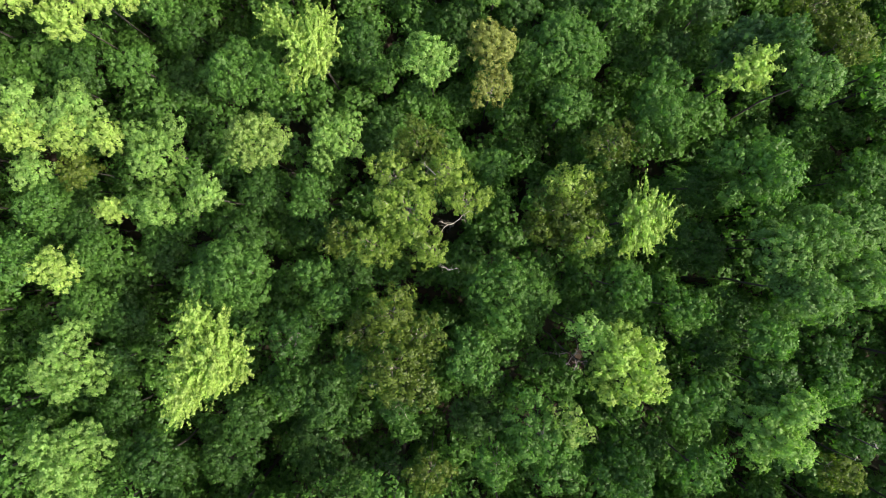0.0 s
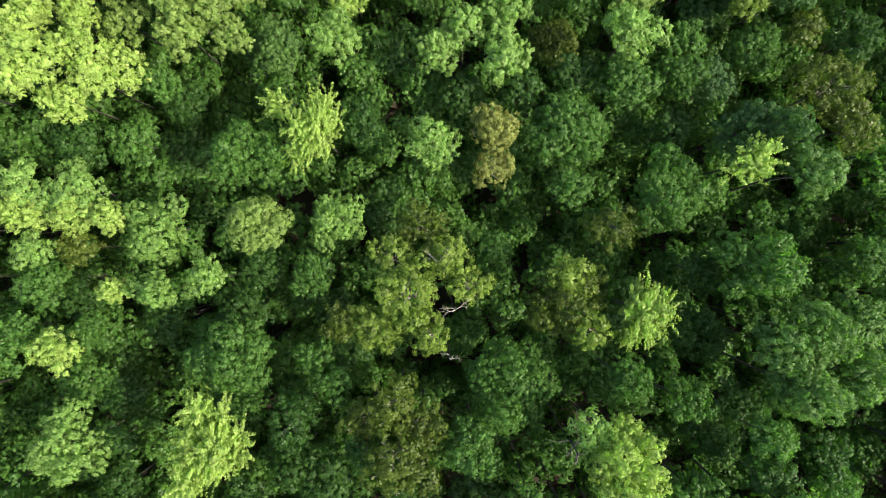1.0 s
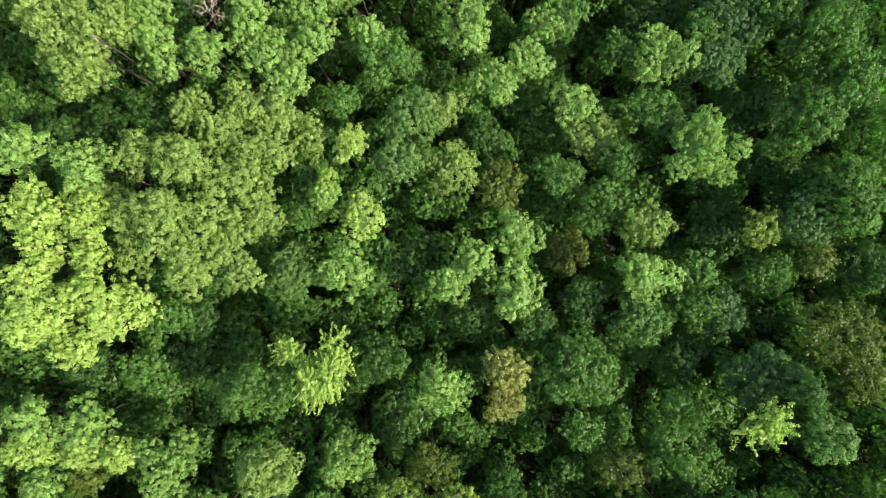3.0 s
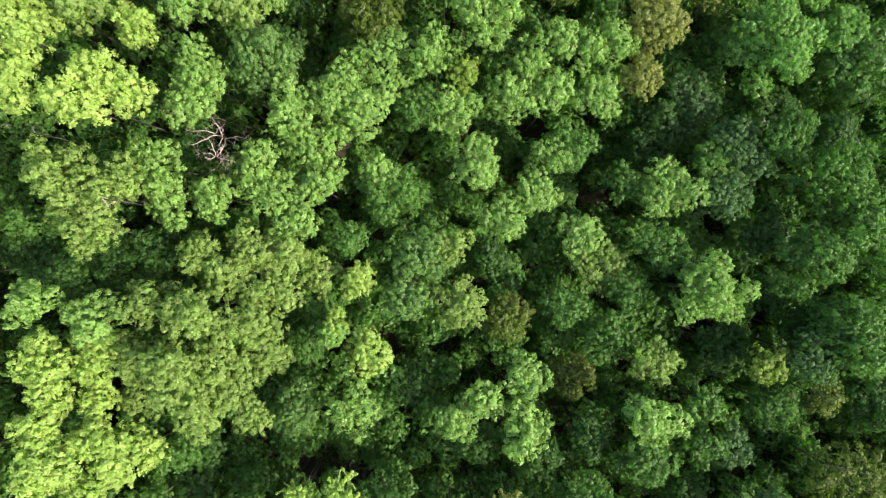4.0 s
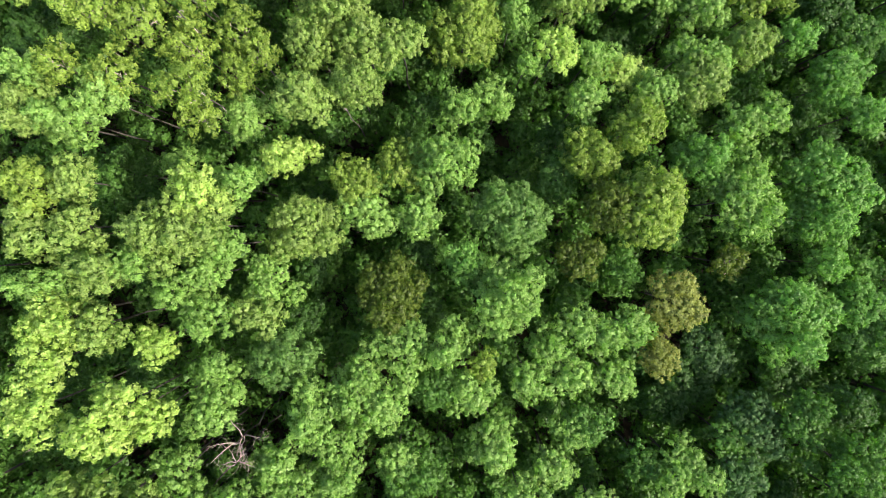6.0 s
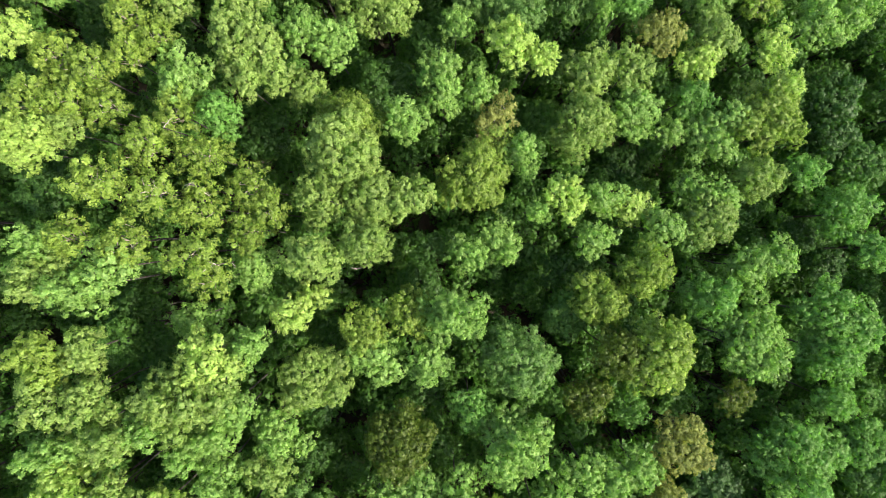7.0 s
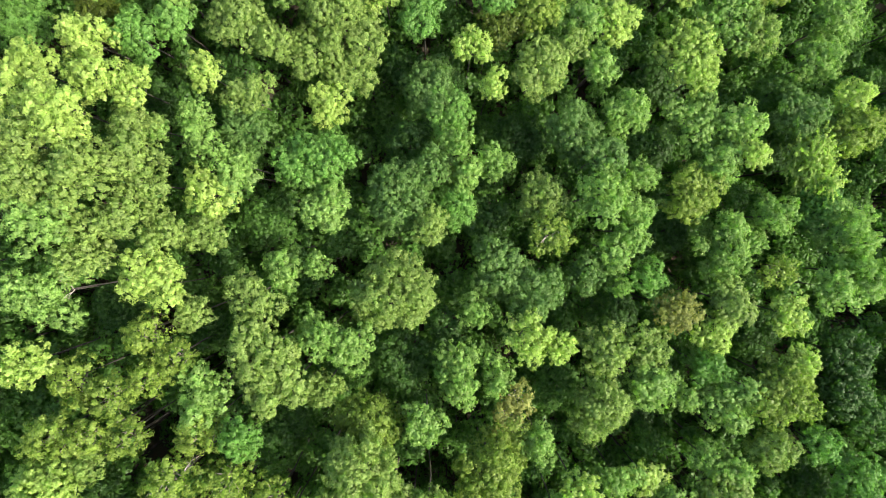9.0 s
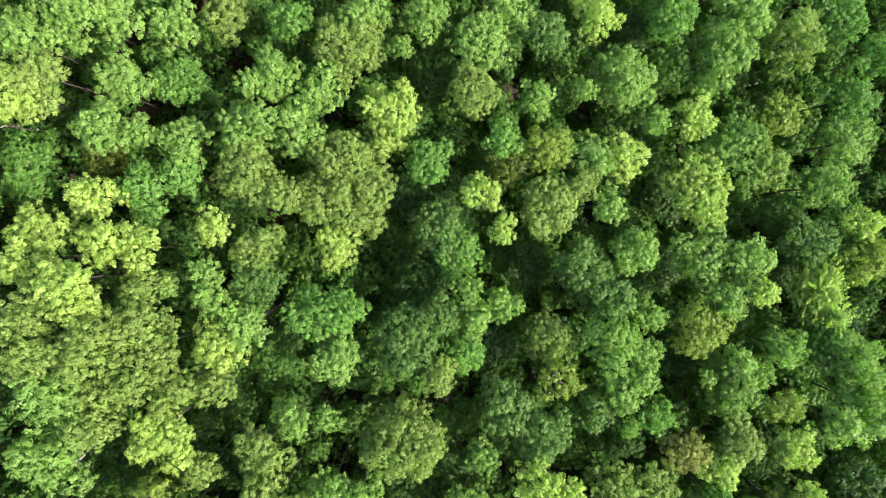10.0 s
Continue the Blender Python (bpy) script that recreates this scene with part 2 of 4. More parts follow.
def tree_model(form_name, leaf_name, size, variant, height):
    """The meshes of one kind of tree of one size, built at the first call: the trunk's foot is the origin."""
    key = (form_name, leaf_name, size, variant)
    if key not in MADE:
        rng = np.random.default_rng(abs(sum((i + 3) * ord(ch) for i, ch in enumerate(repr(key)))))
        form = FORM[form_name]
        crown, lobes = crown_mesh("crown", rng, size, form, LEAF[leaf_name])
        base = height - (0.74 * form["dome"] + 0.26) * size - 0.2
        crown.transform(Matrix.Translation((0, 0, base)))
        bark = PALE_BARK if form_name == "open" else BARK
        foot = 0.034 * size + 0.035
        fork = base - 0.25 * size
        top = (*lobes[0][0][:2], base + lobes[0][0][2])
        line = bent(rng, (0, 0, -0.3), (0, 0, fork), 4, 0.10) + bent(rng, (0, 0, fork), top, 3, 0.15)[1:]
        meshes = [("crown", crown), ("trunk", limb_mesh("trunk", line, [foot * 1.5] + [foot * (1 - 0.13 * i) for i in range(len(line) - 1)], BARK))]
        limbs = lobes[1:10] if form_name == "open" else lobes[1:5]
        for i, (c, s) in enumerate(limbs):
            line = bent(rng, (0, 0, fork - 0.3 * (i % 3)), (c[0], c[1], base + c[2] + 0.3 * s), 4, 0.16)
            meshes.append(("branch", limb_mesh("branch", line, [foot * (0.55 - 0.1 * j) for j in range(5)], bark, 5)))
        MADE[key] = meshes
    return MADE[key]


COUNT, PLANTED, BARE = {}, [], []
SIZES = (1.1, 1.6, 2.2, 2.8, 3.5)
HEIGHT = {1.1: 16.5, 1.6: 17.0, 2.2: 17.5, 2.8: 18.0, 3.5: 18.5}
HUE = {
    "green": "mid-green", "vivid": "bright green", "fresh": "fresh green", "deep": "deep green", "blue": "bluish green", "grey": "soft grey-green",
    "lime": "yellow-green", "pale": "pale green", "olive": "olive-green", "tan": "yellow-brown", "gold": "yellow-olive",
}
SHAPE = {
    "round": ("broadleaf_tree", "tree", "broadleaf tree with a dense domed {} crown"),
    "lobed": ("maple_tree", "tree", "tree with a lumpy, many-lobed crown of {} leaves"),
    "open": ("oak_tree", "oak", "oak with an open {} crown and pale limbs"),
    "plume": ("ash_tree", "tree", "slender tree with upswept feathery sprays of {} leaves"),
}


def tree(form, leaf, x, y, top, radius, stretch=1.0, turn=None):
    """A tree with its crown's top at that height. stretch: its crown's length over its width, along turn."""
    size = min(SIZES, key=lambda s: abs(math.log(s / radius)))
    key = (form, leaf, size)
    PLANTED.append((x, y, radius, top))
    COUNT[key] = COUNT.get(key, -1) + 1
    z = ground_z(x, y)
    wide = radius / size
    name, category, label = SHAPE[form]
    if form == "round" and leaf in ("fresh", "lime", "pale"):
        name = "linden_tree"
    root = new(name, None)
    root.empty_display_size = 0.5
    tall = (top - z) / HEIGHT[size]
    root.matrix_world = pose(x, y, z, 0, 0, random.uniform(0, 360) if turn is None else turn) @ Matrix.Diagonal((wide * stretch, wide / stretch, tall, 1))
    for part_name, me in tree_model(form, leaf, size, COUNT[key] % 3, HEIGHT[size]):
        part(part_name, me, root)
    first = "tall" if radius > 2.6 else "young" if radius < 1.4 else "slim" if top - z < 15 else "sunlit"
    return tagged(root, first + " " + label.format(HUE[leaf]), category, HUE[leaf] + " trees")


def bare_limb(rng, bm, a, way, length, thick, depth):
    """A crooked bare limb with forks and twigs, added to bm."""
    line, radii, p, way = [a], [thick], np.array(a, float), np.array(way, float)
    steps = 6
    for i in range(steps):
        way = way + rng.normal(size=3) * 0.30
        way /= np.linalg.norm(way)
        p = p + way * length / steps
        line.append(tuple(p))
        radii.append(thick * (1 - 0.13 * (i + 1)))
        if depth and i > 0:
            side = way + rng.normal(size=3) * 0.8
            bare_limb(rng, bm, tuple(p), side / np.linalg.norm(side), length * rng.uniform(0.25, 0.6), radii[-1] * 0.6, depth - 1)
    me = limb_mesh("twig", line, radii, DEAD, 5 if depth else 3)
    bm.from_mesh(me)
    bpy.data.meshes.remove(me)


def dead_tree(x, y, top, spread, limbs=5, leaning=0.0, pale=False):
    """A dead tree, also used for bare oak limbs: a bare leaning stem with crooked limbs at uneven heights that fork
    into twigs.
    """
    rng = np.random.default_rng(int(abs(x * 31 + y * 17)) + limbs)
    z = ground_z(x, y)
    BARE.append((x, y, spread))
    root = new("dead_tree", None)
    root.matrix_world = pose(x, y, z)
    bark = PALE_BARK if pale else DEAD
    height = top - z - spread * 0.35
    bend = np.array([math.cos(leaning), math.sin(leaning), 0]) * spread * 0.15
    stem = bent(rng, (-bend[0], -bend[1], -0.3), (*(bend[:2]), height), 7, 0.09)
    part("trunk", limb_mesh("trunk", stem, [0.10 - 0.008 * i for i in range(8)], BARK), root)
    for i in range(limbs):
        a = leaning + 6.2832 * (i + rng.uniform(-0.45, 0.45)) / limbs
        low = rng.uniform(0, 0.16) if i else 0.0
        start = (bend[0] * (1 - 2 * low), bend[1] * (1 - 2 * low), height * (1 - low))
        bm = bmesh.new()
        bare_limb(rng, bm, start, (math.cos(a), math.sin(a), rng.uniform(0.1, 0.9)), spread * rng.uniform(0.5, 1.15), 0.026 + 0.006 * spread, 2)
        me = bpy.data.meshes.new("branch")
        bm.to_mesh(me)
        bm.free()
        me.materials.append(bark)
        part("branch", me, root)
    return tagged(root, "bare grey stem, crooked forking branches, for dead trees and oak limbs", "dead tree", "dead trees")


# ---- planting ----
# some olive oaks get deep leaves, some gold ones olive: shade put into colour
tree("open", "deep", -8.3, -18.4, 16.7, 2.62)
tree("open", "deep", -4.3, -17.6, 16.3, 1.95)
# low deep crowns fill the gaps; their dark leaves also stand for shade
tree("round", "deep", -16.4, -16.2, 18.9, 2.15)
tree("round", "deep", -10.3, -16.0, 15.7, 2.33)
tree("open", "olive", -0.9, -15.0, 24.0, 1.51)
tree("round", "deep", -20.1, -14.8, 22.8, 2.32)
tree("open", "olive", 25.4, -14.4, 26.1, 1.48)
tree("lobed", "fresh", -25.9, -14.1, 24.5, 2.80)
tree("open", "green", 3.4, -13.7, 26.4, 1.40)
tree("open", "green", 7.1, -13.7, 27.3, 1.23)
tree("round", "deep", 11.1, -13.5, 27.9, 1.92)
tree("lobed", "green", 15.5, -13.4, 28.0, 1.52)
tree("round", "deep", -14.6, -13.1, 19.2, 1.81)
tree("round", "deep", 12.8, -12.6, 25.6, 1.44)
tree("round", "deep", 2.3, -12.5, 20.4, 1.75)
tree("round", "deep", 26.9, -12.0, 26.1, 1.48)
tree("round", "deep", -23.7, -11.9, 20.2, 1.56)
tree("open", "green", 6.0, -11.3, 27.8, 2.46)
tree("open", "pale", 7.6, -10.8, 27.8, 1.21)
tree("lobed", "fresh", 19.8, -10.8, 29.2, 2.23)
tree("open", "deep", -3.1, -10.7, 24.4, 1.35)
tree("round", "deep", -8.5, -10.3, 22.1, 2.13)
tree("round", "deep", -10.8, -9.8, 22.1, 1.44)
tree("round", "green", 15.9, -9.5, 27.2, 1.77)
tree("open", "olive", -1.6, -9.1, 25.0, 1.32)
tree("lobed", "fresh", 21.1, -9.1, 29.1, 0.90)
tree("round", "green", 24.2, -8.5, 27.4, 1.42)
tree("lobed", "fresh", -26.2, -8.3, 23.4, 2.65)
tree("round", "deep", -23.7, -8.1, 20.8, 1.18)
tree("round", "deep", -34.7, -8.0, 17.1, 2.11)
tree("round", "deep", 19.9, -7.9, 27.7, 1.28)
tree("open", "deep", -5.3, -7.7, 24.6, 1.34)
tree("open", "olive", -3.3, -7.7, 26.5, 1.74)
tree("plume", "lime", -15.8, -7.5, 26.2, 2.94, 1.22, 80)
tree("lobed", "green", 1.9, -7.1, 25.9, 1.70)
tree("lobed", "lime", 11.4, -7.1, 28.4, 2.49)
tree("round", "deep", 23.6, -6.9, 27.3, 1.56)
tree("round", "deep", 18.1, -6.7, 24.4, 1.57)
tree("open", "deep", -10.3, -6.0, 24.3, 2.00)
tree("open", "olive", -1.6, -5.8, 25.0, 1.82)
tree("round", "deep", -24.2, -5.6, 19.1, 1.57)
tree("open", "olive", -5.4, -5.5, 24.4, 1.49)
tree("lobed", "green", 19.6, -5.3, 28.2, 1.19)
tree("open", "fresh", 9.1, -5.1, 27.6, 1.28)
tree("round", "deep", 19.6, -4.4, 24.5, 1.56)
tree("open", "olive", -3.4, -4.3, 25.8, 1.63)
tree("round", "green", -26.8, -4.2, 19.4, 2.13)
tree("lobed", "green", 15.4, -3.8, 26.8, 1.38)
tree("lobed", "green", -7.6, -3.4, 23.2, 1.10)
tree("round", "green", 4.5, -3.3, 25.3, 3.17)
tree("round", "deep", -26.2, -3.1, 16.9, 2.14)
tree("round", "grey", 22.1, -2.6, 28.7, 2.07)
tree("round", "green", 11.7, -2.4, 26.8, 1.39)
tree("round", "grey", 25.6, -2.0, 28.0, 1.98)
tree("lobed", "green", -9.1, -1.9, 22.6, 0.97)
tree("round", "green", -14.8, -1.9, 23.5, 2.80)
tree("round", "deep", -6.9, -1.7, 19.2, 1.56)
tree("lobed", "lime", -27.1, -1.5, 22.9, 1.56)
tree("lobed", "green", -26.3, -0.6, 20.1, 1.52)
tree("round", "grey", 20.7, 0.0, 28.1, 1.65)
tree("open", "gold", -0.9, 0.0, 24.4, 1.42)
tree("round", "deep", 17.5, 0.0, 23.3, 1.91)
tree("lobed", "green", -30.1, 0.0, 22.0, 0.99)
tree("round", "deep", -21.8, 0.0, 17.7, 1.62)
tree("open", "gold", -4.7, 0.4, 23.6, 1.90)
tree("round", "grey", 23.1, 0.7, 28.2, 1.97)
tree("open", "gold", 9.4, 0.7, 26.1, 1.14)
tree("open", "olive", -7.1, 0.8, 22.8, 1.41)
tree("round", "deep", -14.9, 1.3, 19.7, 2.03)
tree("round", "grey", 26.3, 1.4, 26.7, 1.74)
tree("open", "olive", 6.6, 1.5, 24.1, 1.36)
tree("round", "deep", -27.2, 1.7, 19.3, 1.56)
tree("round", "deep", -8.5, 1.7, 18.9, 1.25)
tree("plume", "lime", 12.9, 1.8, 26.6, 1.80, 1.22, 80)
tree("open", "olive", 8.2, 2.6, 25.8, 2.62)
tree("open", "gold", -2.4, 2.7, 24.6, 2.35)
tree("lobed", "fresh", -20.2, 2.7, 23.0, 1.33)
tree("lobed", "lime", -23.2, 2.8, 22.0, 0.84)
tree("lobed", "green", -28.8, 3.0, 21.8, 1.61)
tree("open", "gold", 1.7, 3.4, 23.9, 1.59)
tree("lobed", "fresh", -16.5, 3.7, 22.9, 1.19)
tree("round", "green", -9.6, 3.9, 21.3, 1.63)
tree("open", "gold", 8.1, 4.0, 25.8, 1.29)
tree("round", "deep", -13.5, 4.2, 19.7, 1.58)
tree("round", "deep", 18.0, 4.3, 22.9, 1.48)
tree("lobed", "green", 20.2, 4.7, 26.8, 2.40)
tree("open", "gold", -3.6, 5.1, 22.9, 1.78)
tree("round", "green", 29.7, 5.1, 22.5, 1.96)
tree("open", "gold", 0.2, 5.4, 23.7, 1.67)
tree("lobed", "fresh", -29.0, 5.6, 21.9, 1.11)
tree("round", "olive", -26.4, 5.7, 20.7, 1.26)
tree("round", "green", 3.4, 6.0, 21.6, 1.16)
tree("lobed", "fresh", -20.4, 7.2, 22.4, 1.96)
tree("open", "olive", -1.7, 7.4, 23.1, 1.92)
tree("round", "pale", -12.8, 7.4, 24.0, 2.10)
tree("open", "olive", 12.0, 7.5, 22.4, 1.66)
tree("lobed", "lime", -23.5, 7.9, 22.2, 0.98)
tree("lobed", "fresh", -7.3, 8.0, 23.1, 1.92)
tree("lobed", "lime", -26.5, 8.1, 22.2, 1.44)
tree("lobed", "lime", -29.7, 8.2, 22.5, 1.43)
tree("round", "deep", -4.4, 8.9, 16.7, 2.28)
tree("lobed", "green", 15.3, 9.4, 24.4, 2.66)
tree("lobed", "fresh", -26.3, 9.7, 22.3, 1.81)
tree("round", "deep", -23.3, 9.8, 15.5, 1.89)
tree("round", "green", 9.0, 10.1, 22.0, 1.29)
tree("lobed", "fresh", -29.7, 10.1, 22.5, 1.80)
tree("round", "grey", 23.9, 10.9, 26.0, 1.76)
tree("open", "tan", 3.5, 11.7, 21.4, 1.47)
tree("plume", "lime", 20.1, 11.7, 25.4, 1.30)
tree("lobed", "green", -14.2, 12.3, 22.7, 2.18)
tree("round", "fresh", -0.9, 13.0, 23.4, 1.68)
tree("round", "deep", -20.9, 13.2, 17.0, 1.83)
tree("round", "deep", -26.9, 13.4, 20.1, 1.69)
tree("lobed", "green", -22.8, 13.5, 20.5, 1.67)
tree("plume", "lime", -9.0, 13.9, 24.0, 2.02, 1.22, 80)
tree("round", "blue", 22.7, 14.0, 24.8, 1.33)
tree("round", "green", 8.7, 14.1, 23.0, 2.84)
tree("round", "blue", 21.1, 14.3, 23.0, 2.24)
tree("round", "tan", 3.4, 14.3, 22.8, 1.64)
tree("open", "olive", 28.1, 14.4, 23.1, 1.85)
tree("round", "deep", -6.1, 14.7, 21.9, 1.59)
tree("round", "deep", 16.7, 14.9, 19.7, 1.95)
tree("plume", "lime", -11.6, 15.5, 23.1, 0.88)
tree("lobed", "lime", -25.9, 15.8, 24.1, 1.50)
tree("lobed", "lime", -28.6, 17.2, 24.9, 1.18)
tree("round", "deep", -19.8, 17.2, 18.5, 1.76)
tree("open", "olive", 26.9, 17.3, 23.3, 2.88)
tree("lobed", "lime", -23.8, 17.3, 23.5, 1.23)
tree("round", "deep", 5.6, 17.5, 20.8, 1.50)
tree("round", "green", -20.7, 17.7, 21.1, 1.33)
tree("round", "deep", 1.2, 17.8, 18.1, 1.61)
tree("round", "green", 13.1, 17.8, 21.4, 1.86)
tree("lobed", "lime", -27.1, 18.0, 25.3, 1.81)
tree("round", "blue", 19.8, 18.3, 20.0, 1.69)
tree("lobed", "lime", -22.3, 18.4, 22.6, 1.50)
tree("round", "deep", 9.5, 18.6, 19.5, 1.71)
tree("lobed", "green", 17.0, 18.7, 20.7, 1.50)
tree("lobed", "lime", -24.8, 19.1, 24.2, 1.78)
tree("lobed", "fresh", 4.0, 19.7, 21.6, 1.77)
tree("lobed", "fresh", -0.6, 20.3, 20.9, 1.49)
tree("lobed", "pale", -15.2, 20.5, 21.7, 1.15)
tree("lobed", "lime", -28.2, 20.5, 24.6, 1.48)
tree("round", "grey", -12.4, 20.7, 20.2, 1.92)
tree("lobed", "pale", -18.4, 20.8, 22.9, 1.49)
tree("lobed", "fresh", -8.2, 21.0, 21.4, 1.70)
tree("round", "green", 23.5, 21.3, 19.4, 1.97)
tree("lobed", "fresh", 13.1, 21.3, 22.8, 1.79)
tree("round", "deep", -4.7, 21.6, 15.4, 1.63)
tree("lobed", "green", 18.1, 21.6, 19.3, 1.23)
tree("round", "deep", 30.4, 21.8, 20.3, 2.00)
tree("lobed", "lime", -25.3, 21.8, 22.9, 1.04)
tree("lobed", "fresh", 1.4, 22.0, 21.0, 1.25)
tree("lobed", "pale", -22.8, 22.0, 21.9, 1.61)
tree("round", "olive", 26.7, 22.2, 19.9, 1.21)
tree("lobed", "lime", -27.8, 22.4, 24.2, 1.43)
tree("round", "olive", 9.0, 22.7, 15.8, 1.97)
tree("lobed", "pale", -16.3, 22.8, 22.3, 1.74)
tree("lobed", "pale", -18.9, 22.9, 24.3, 1.64)
tree("lobed", "fresh", 4.2, 23.7, 21.2, 1.64)
tree("lobed", "lime", -25.5, 24.7, 24.0, 1.88)
tree("lobed", "pale", 14.0, 24.8, 20.6, 1.50)
tree("lobed", "gold", 22.7, 24.8, 19.8, 1.22)
tree("lobed", "pale", -22.6, 24.8, 23.7, 1.53)
tree("lobed", "lime", -28.1, 24.9, 25.0, 1.82)
tree("lobed", "pale", -19.4, 24.9, 25.6, 1.58)
tree("round", "deep", 20.7, 25.1, 16.4, 2.11)
tree("lobed", "lime", -7.0, 25.2, 20.3, 1.68)
tree("lobed", "pale", -17.1, 25.2, 23.9, 1.79)
tree("round", "blue", 25.4, 25.3, 20.9, 1.97)
tree("lobed", "pale", -14.6, 25.3, 21.7, 2.00)
tree("round", "green", -11.7, 25.4, 18.7, 1.62)
tree("round", "green", 10.9, 26.2, 18.9, 2.15)
tree("round", "green", 28.4, 26.3, 22.5, 2.11)
tree("lobed", "fresh", -10.0, 26.4, 20.6, 0.96)
tree("lobed", "lime", -9.7, 27.3, 20.4, 0.76)
tree("lobed", "pale", -15.3, 27.6, 23.4, 1.68)
tree("lobed", "fresh", -24.6, 27.7, 25.5, 1.65)
tree("round", "deep", 26.2, 27.7, 18.1, 1.61)
tree("round", "olive", 3.3, 27.8, 18.9, 1.74)
tree("round", "green", 27.4, 27.9, 22.2, 2.52)
tree("round", "green", -11.4, 28.0, 18.2, 1.44)
tree("lobed", "pale", -18.0, 28.2, 25.8, 1.57)
tree("lobed", "green", 7.3, 28.5, 19.3, 1.56)
tree("lobed", "pale", -0.4, 28.7, 20.6, 2.06)
tree("lobed", "fresh", -28.3, 28.7, 25.9, 1.50)
tree("lobed", "pale", -21.4, 28.8, 24.8, 1.47)
tree("round", "grey", -4.4, 29.0, 20.6, 1.66)
tree("lobed", "pale", -13.5, 29.3, 21.8, 1.53)
tree("lobed", "green", 12.3, 29.7, 19.2, 1.16)
tree("round", "deep", 24.4, 29.7, 16.7, 1.84)
tree("round", "deep", -28.3, 29.9, 22.0, 1.60)
tree("lobed", "fresh", 17.2, 30.2, 22.2, 2.74)
tree("lobed", "lime", -8.0, 30.4, 20.3, 1.04)
tree("lobed", "pale", -16.7, 30.5, 22.7, 1.57)
tree("lobed", "pale", -11.1, 30.8, 19.9, 1.45)
tree("round", "deep", -25.5, 31.0, 20.9, 2.04)
tree("round", "pale", 10.5, 31.3, 18.3, 2.02)
tree("round", "deep", -34.3, 31.6, 17.1, 2.25)
tree("round", "deep", 2.0, 31.9, 15.7, 1.53)
tree("lobed", "pale", -18.6, 32.1, 23.2, 1.40)
tree("lobed", "pale", -13.2, 32.1, 21.6, 1.62)
tree("round", "deep", -22.7, 32.3, 20.9, 1.73)
tree("round", "grey", -3.7, 32.3, 21.5, 2.01)
tree("lobed", "pale", -15.3, 32.5, 22.3, 1.59)
tree("round", "pale", -1.6, 32.8, 20.6, 1.50)
tree("lobed", "green", 25.3, 32.8, 22.2, 2.75)
tree("round", "green", 14.5, 33.1, 19.9, 1.78)
tree("lobed", "pale", -23.9, 33.4, 26.6, 1.39)
tree("lobed", "green", -8.9, 33.4, 20.4, 1.12)
tree("lobed", "fresh", 8.7, 33.8, 18.4, 1.68)
tree("round", "deep", 23.6, 34.2, 17.0, 1.83)
tree("lobed", "fresh", -12.3, 34.4, 21.8, 1.22)
tree("lobed", "fresh", 2.7, 35.1, 19.8, 1.70)
tree("lobed", "green", 28.1, 35.4, 21.7, 1.85)
tree("lobed", "fresh", -20.3, 35.8, 24.2, 1.50)
tree("lobed", "pale", -25.4, 35.8, 27.0, 2.60)
tree("lobed", "fresh", -17.7, 35.9, 23.5, 1.42)
tree("lobed", "fresh", -13.8, 36.4, 22.0, 1.83)
tree("lobed", "pale", -22.7, 36.6, 26.0, 1.41)
tree("lobed", "fresh", -11.1, 36.9, 21.6, 1.62)
tree("round", "blue", 19.3, 37.0, 19.5, 1.71)
tree("lobed", "green", -5.9, 37.0, 19.9, 2.10)
tree("lobed", "fresh", 5.1, 37.2, 18.6, 1.59)
tree("lobed", "pale", -27.3, 37.5, 26.3, 1.34)
tree("lobed", "fresh", 14.8, 37.7, 19.6, 2.28)
tree("lobed", "green", 11.8, 38.1, 18.6, 1.42)
tree("lobed", "fresh", -21.5, 38.2, 23.8, 1.59)
tree("lobed", "fresh", -15.0, 38.3, 22.4, 1.66)
tree("lobed", "fresh", -6.7, 38.4, 20.1, 1.13)
tree("lobed", "fresh", 0.5, 38.5, 19.5, 1.31)
tree("lobed", "green", 26.7, 38.6, 21.6, 2.56)
tree("round", "green", 18.8, 39.6, 18.6, 1.75)
tree("round", "blue", 21.0, 39.7, 18.5, 1.76)
tree("lobed", "fresh", -10.9, 39.7, 22.0, 1.91)
tree("lobed", "fresh", 0.5, 40.0, 19.3, 1.40)
tree("lobed", "fresh", 6.5, 40.1, 18.5, 1.43)
tree("lobed", "green", 7.7, 40.7, 18.5, 1.68)
tree("lobed", "green", 23.6, 41.2, 19.7, 1.63)
tree("round", "blue", 20.5, 41.3, 18.5, 2.18)
tree("round", "deep", 14.9, 41.4, 14.7, 1.93)
tree("lobed", "lime", -25.1, 41.8, 26.6, 1.73)
tree("lobed", "fresh", -12.9, 42.2, 22.9, 1.71)
tree("round", "deep", 28.5, 42.3, 17.8, 2.22)
tree("lobed", "lime", -22.6, 42.4, 25.4, 1.44)
tree("lobed", "fresh", -19.2, 42.4, 23.2, 1.32)
tree("lobed", "fresh", -7.7, 42.4, 21.6, 1.62)
tree("round", "green", 24.4, 42.6, 19.5, 1.39)
tree("lobed", "lime", -29.6, 43.0, 26.2, 1.75)
tree("round", "deep", 16.6, 43.1, 14.6, 2.39)
tree("lobed", "fresh", -1.4, 43.2, 19.7, 1.70)
tree("round", "green", -4.1, 43.4, 19.3, 1.56)
tree("lobed", "lime", -23.8, 43.5, 25.9, 1.56)
tree("lobed", "fresh", -9.6, 43.7, 22.0, 2.22)
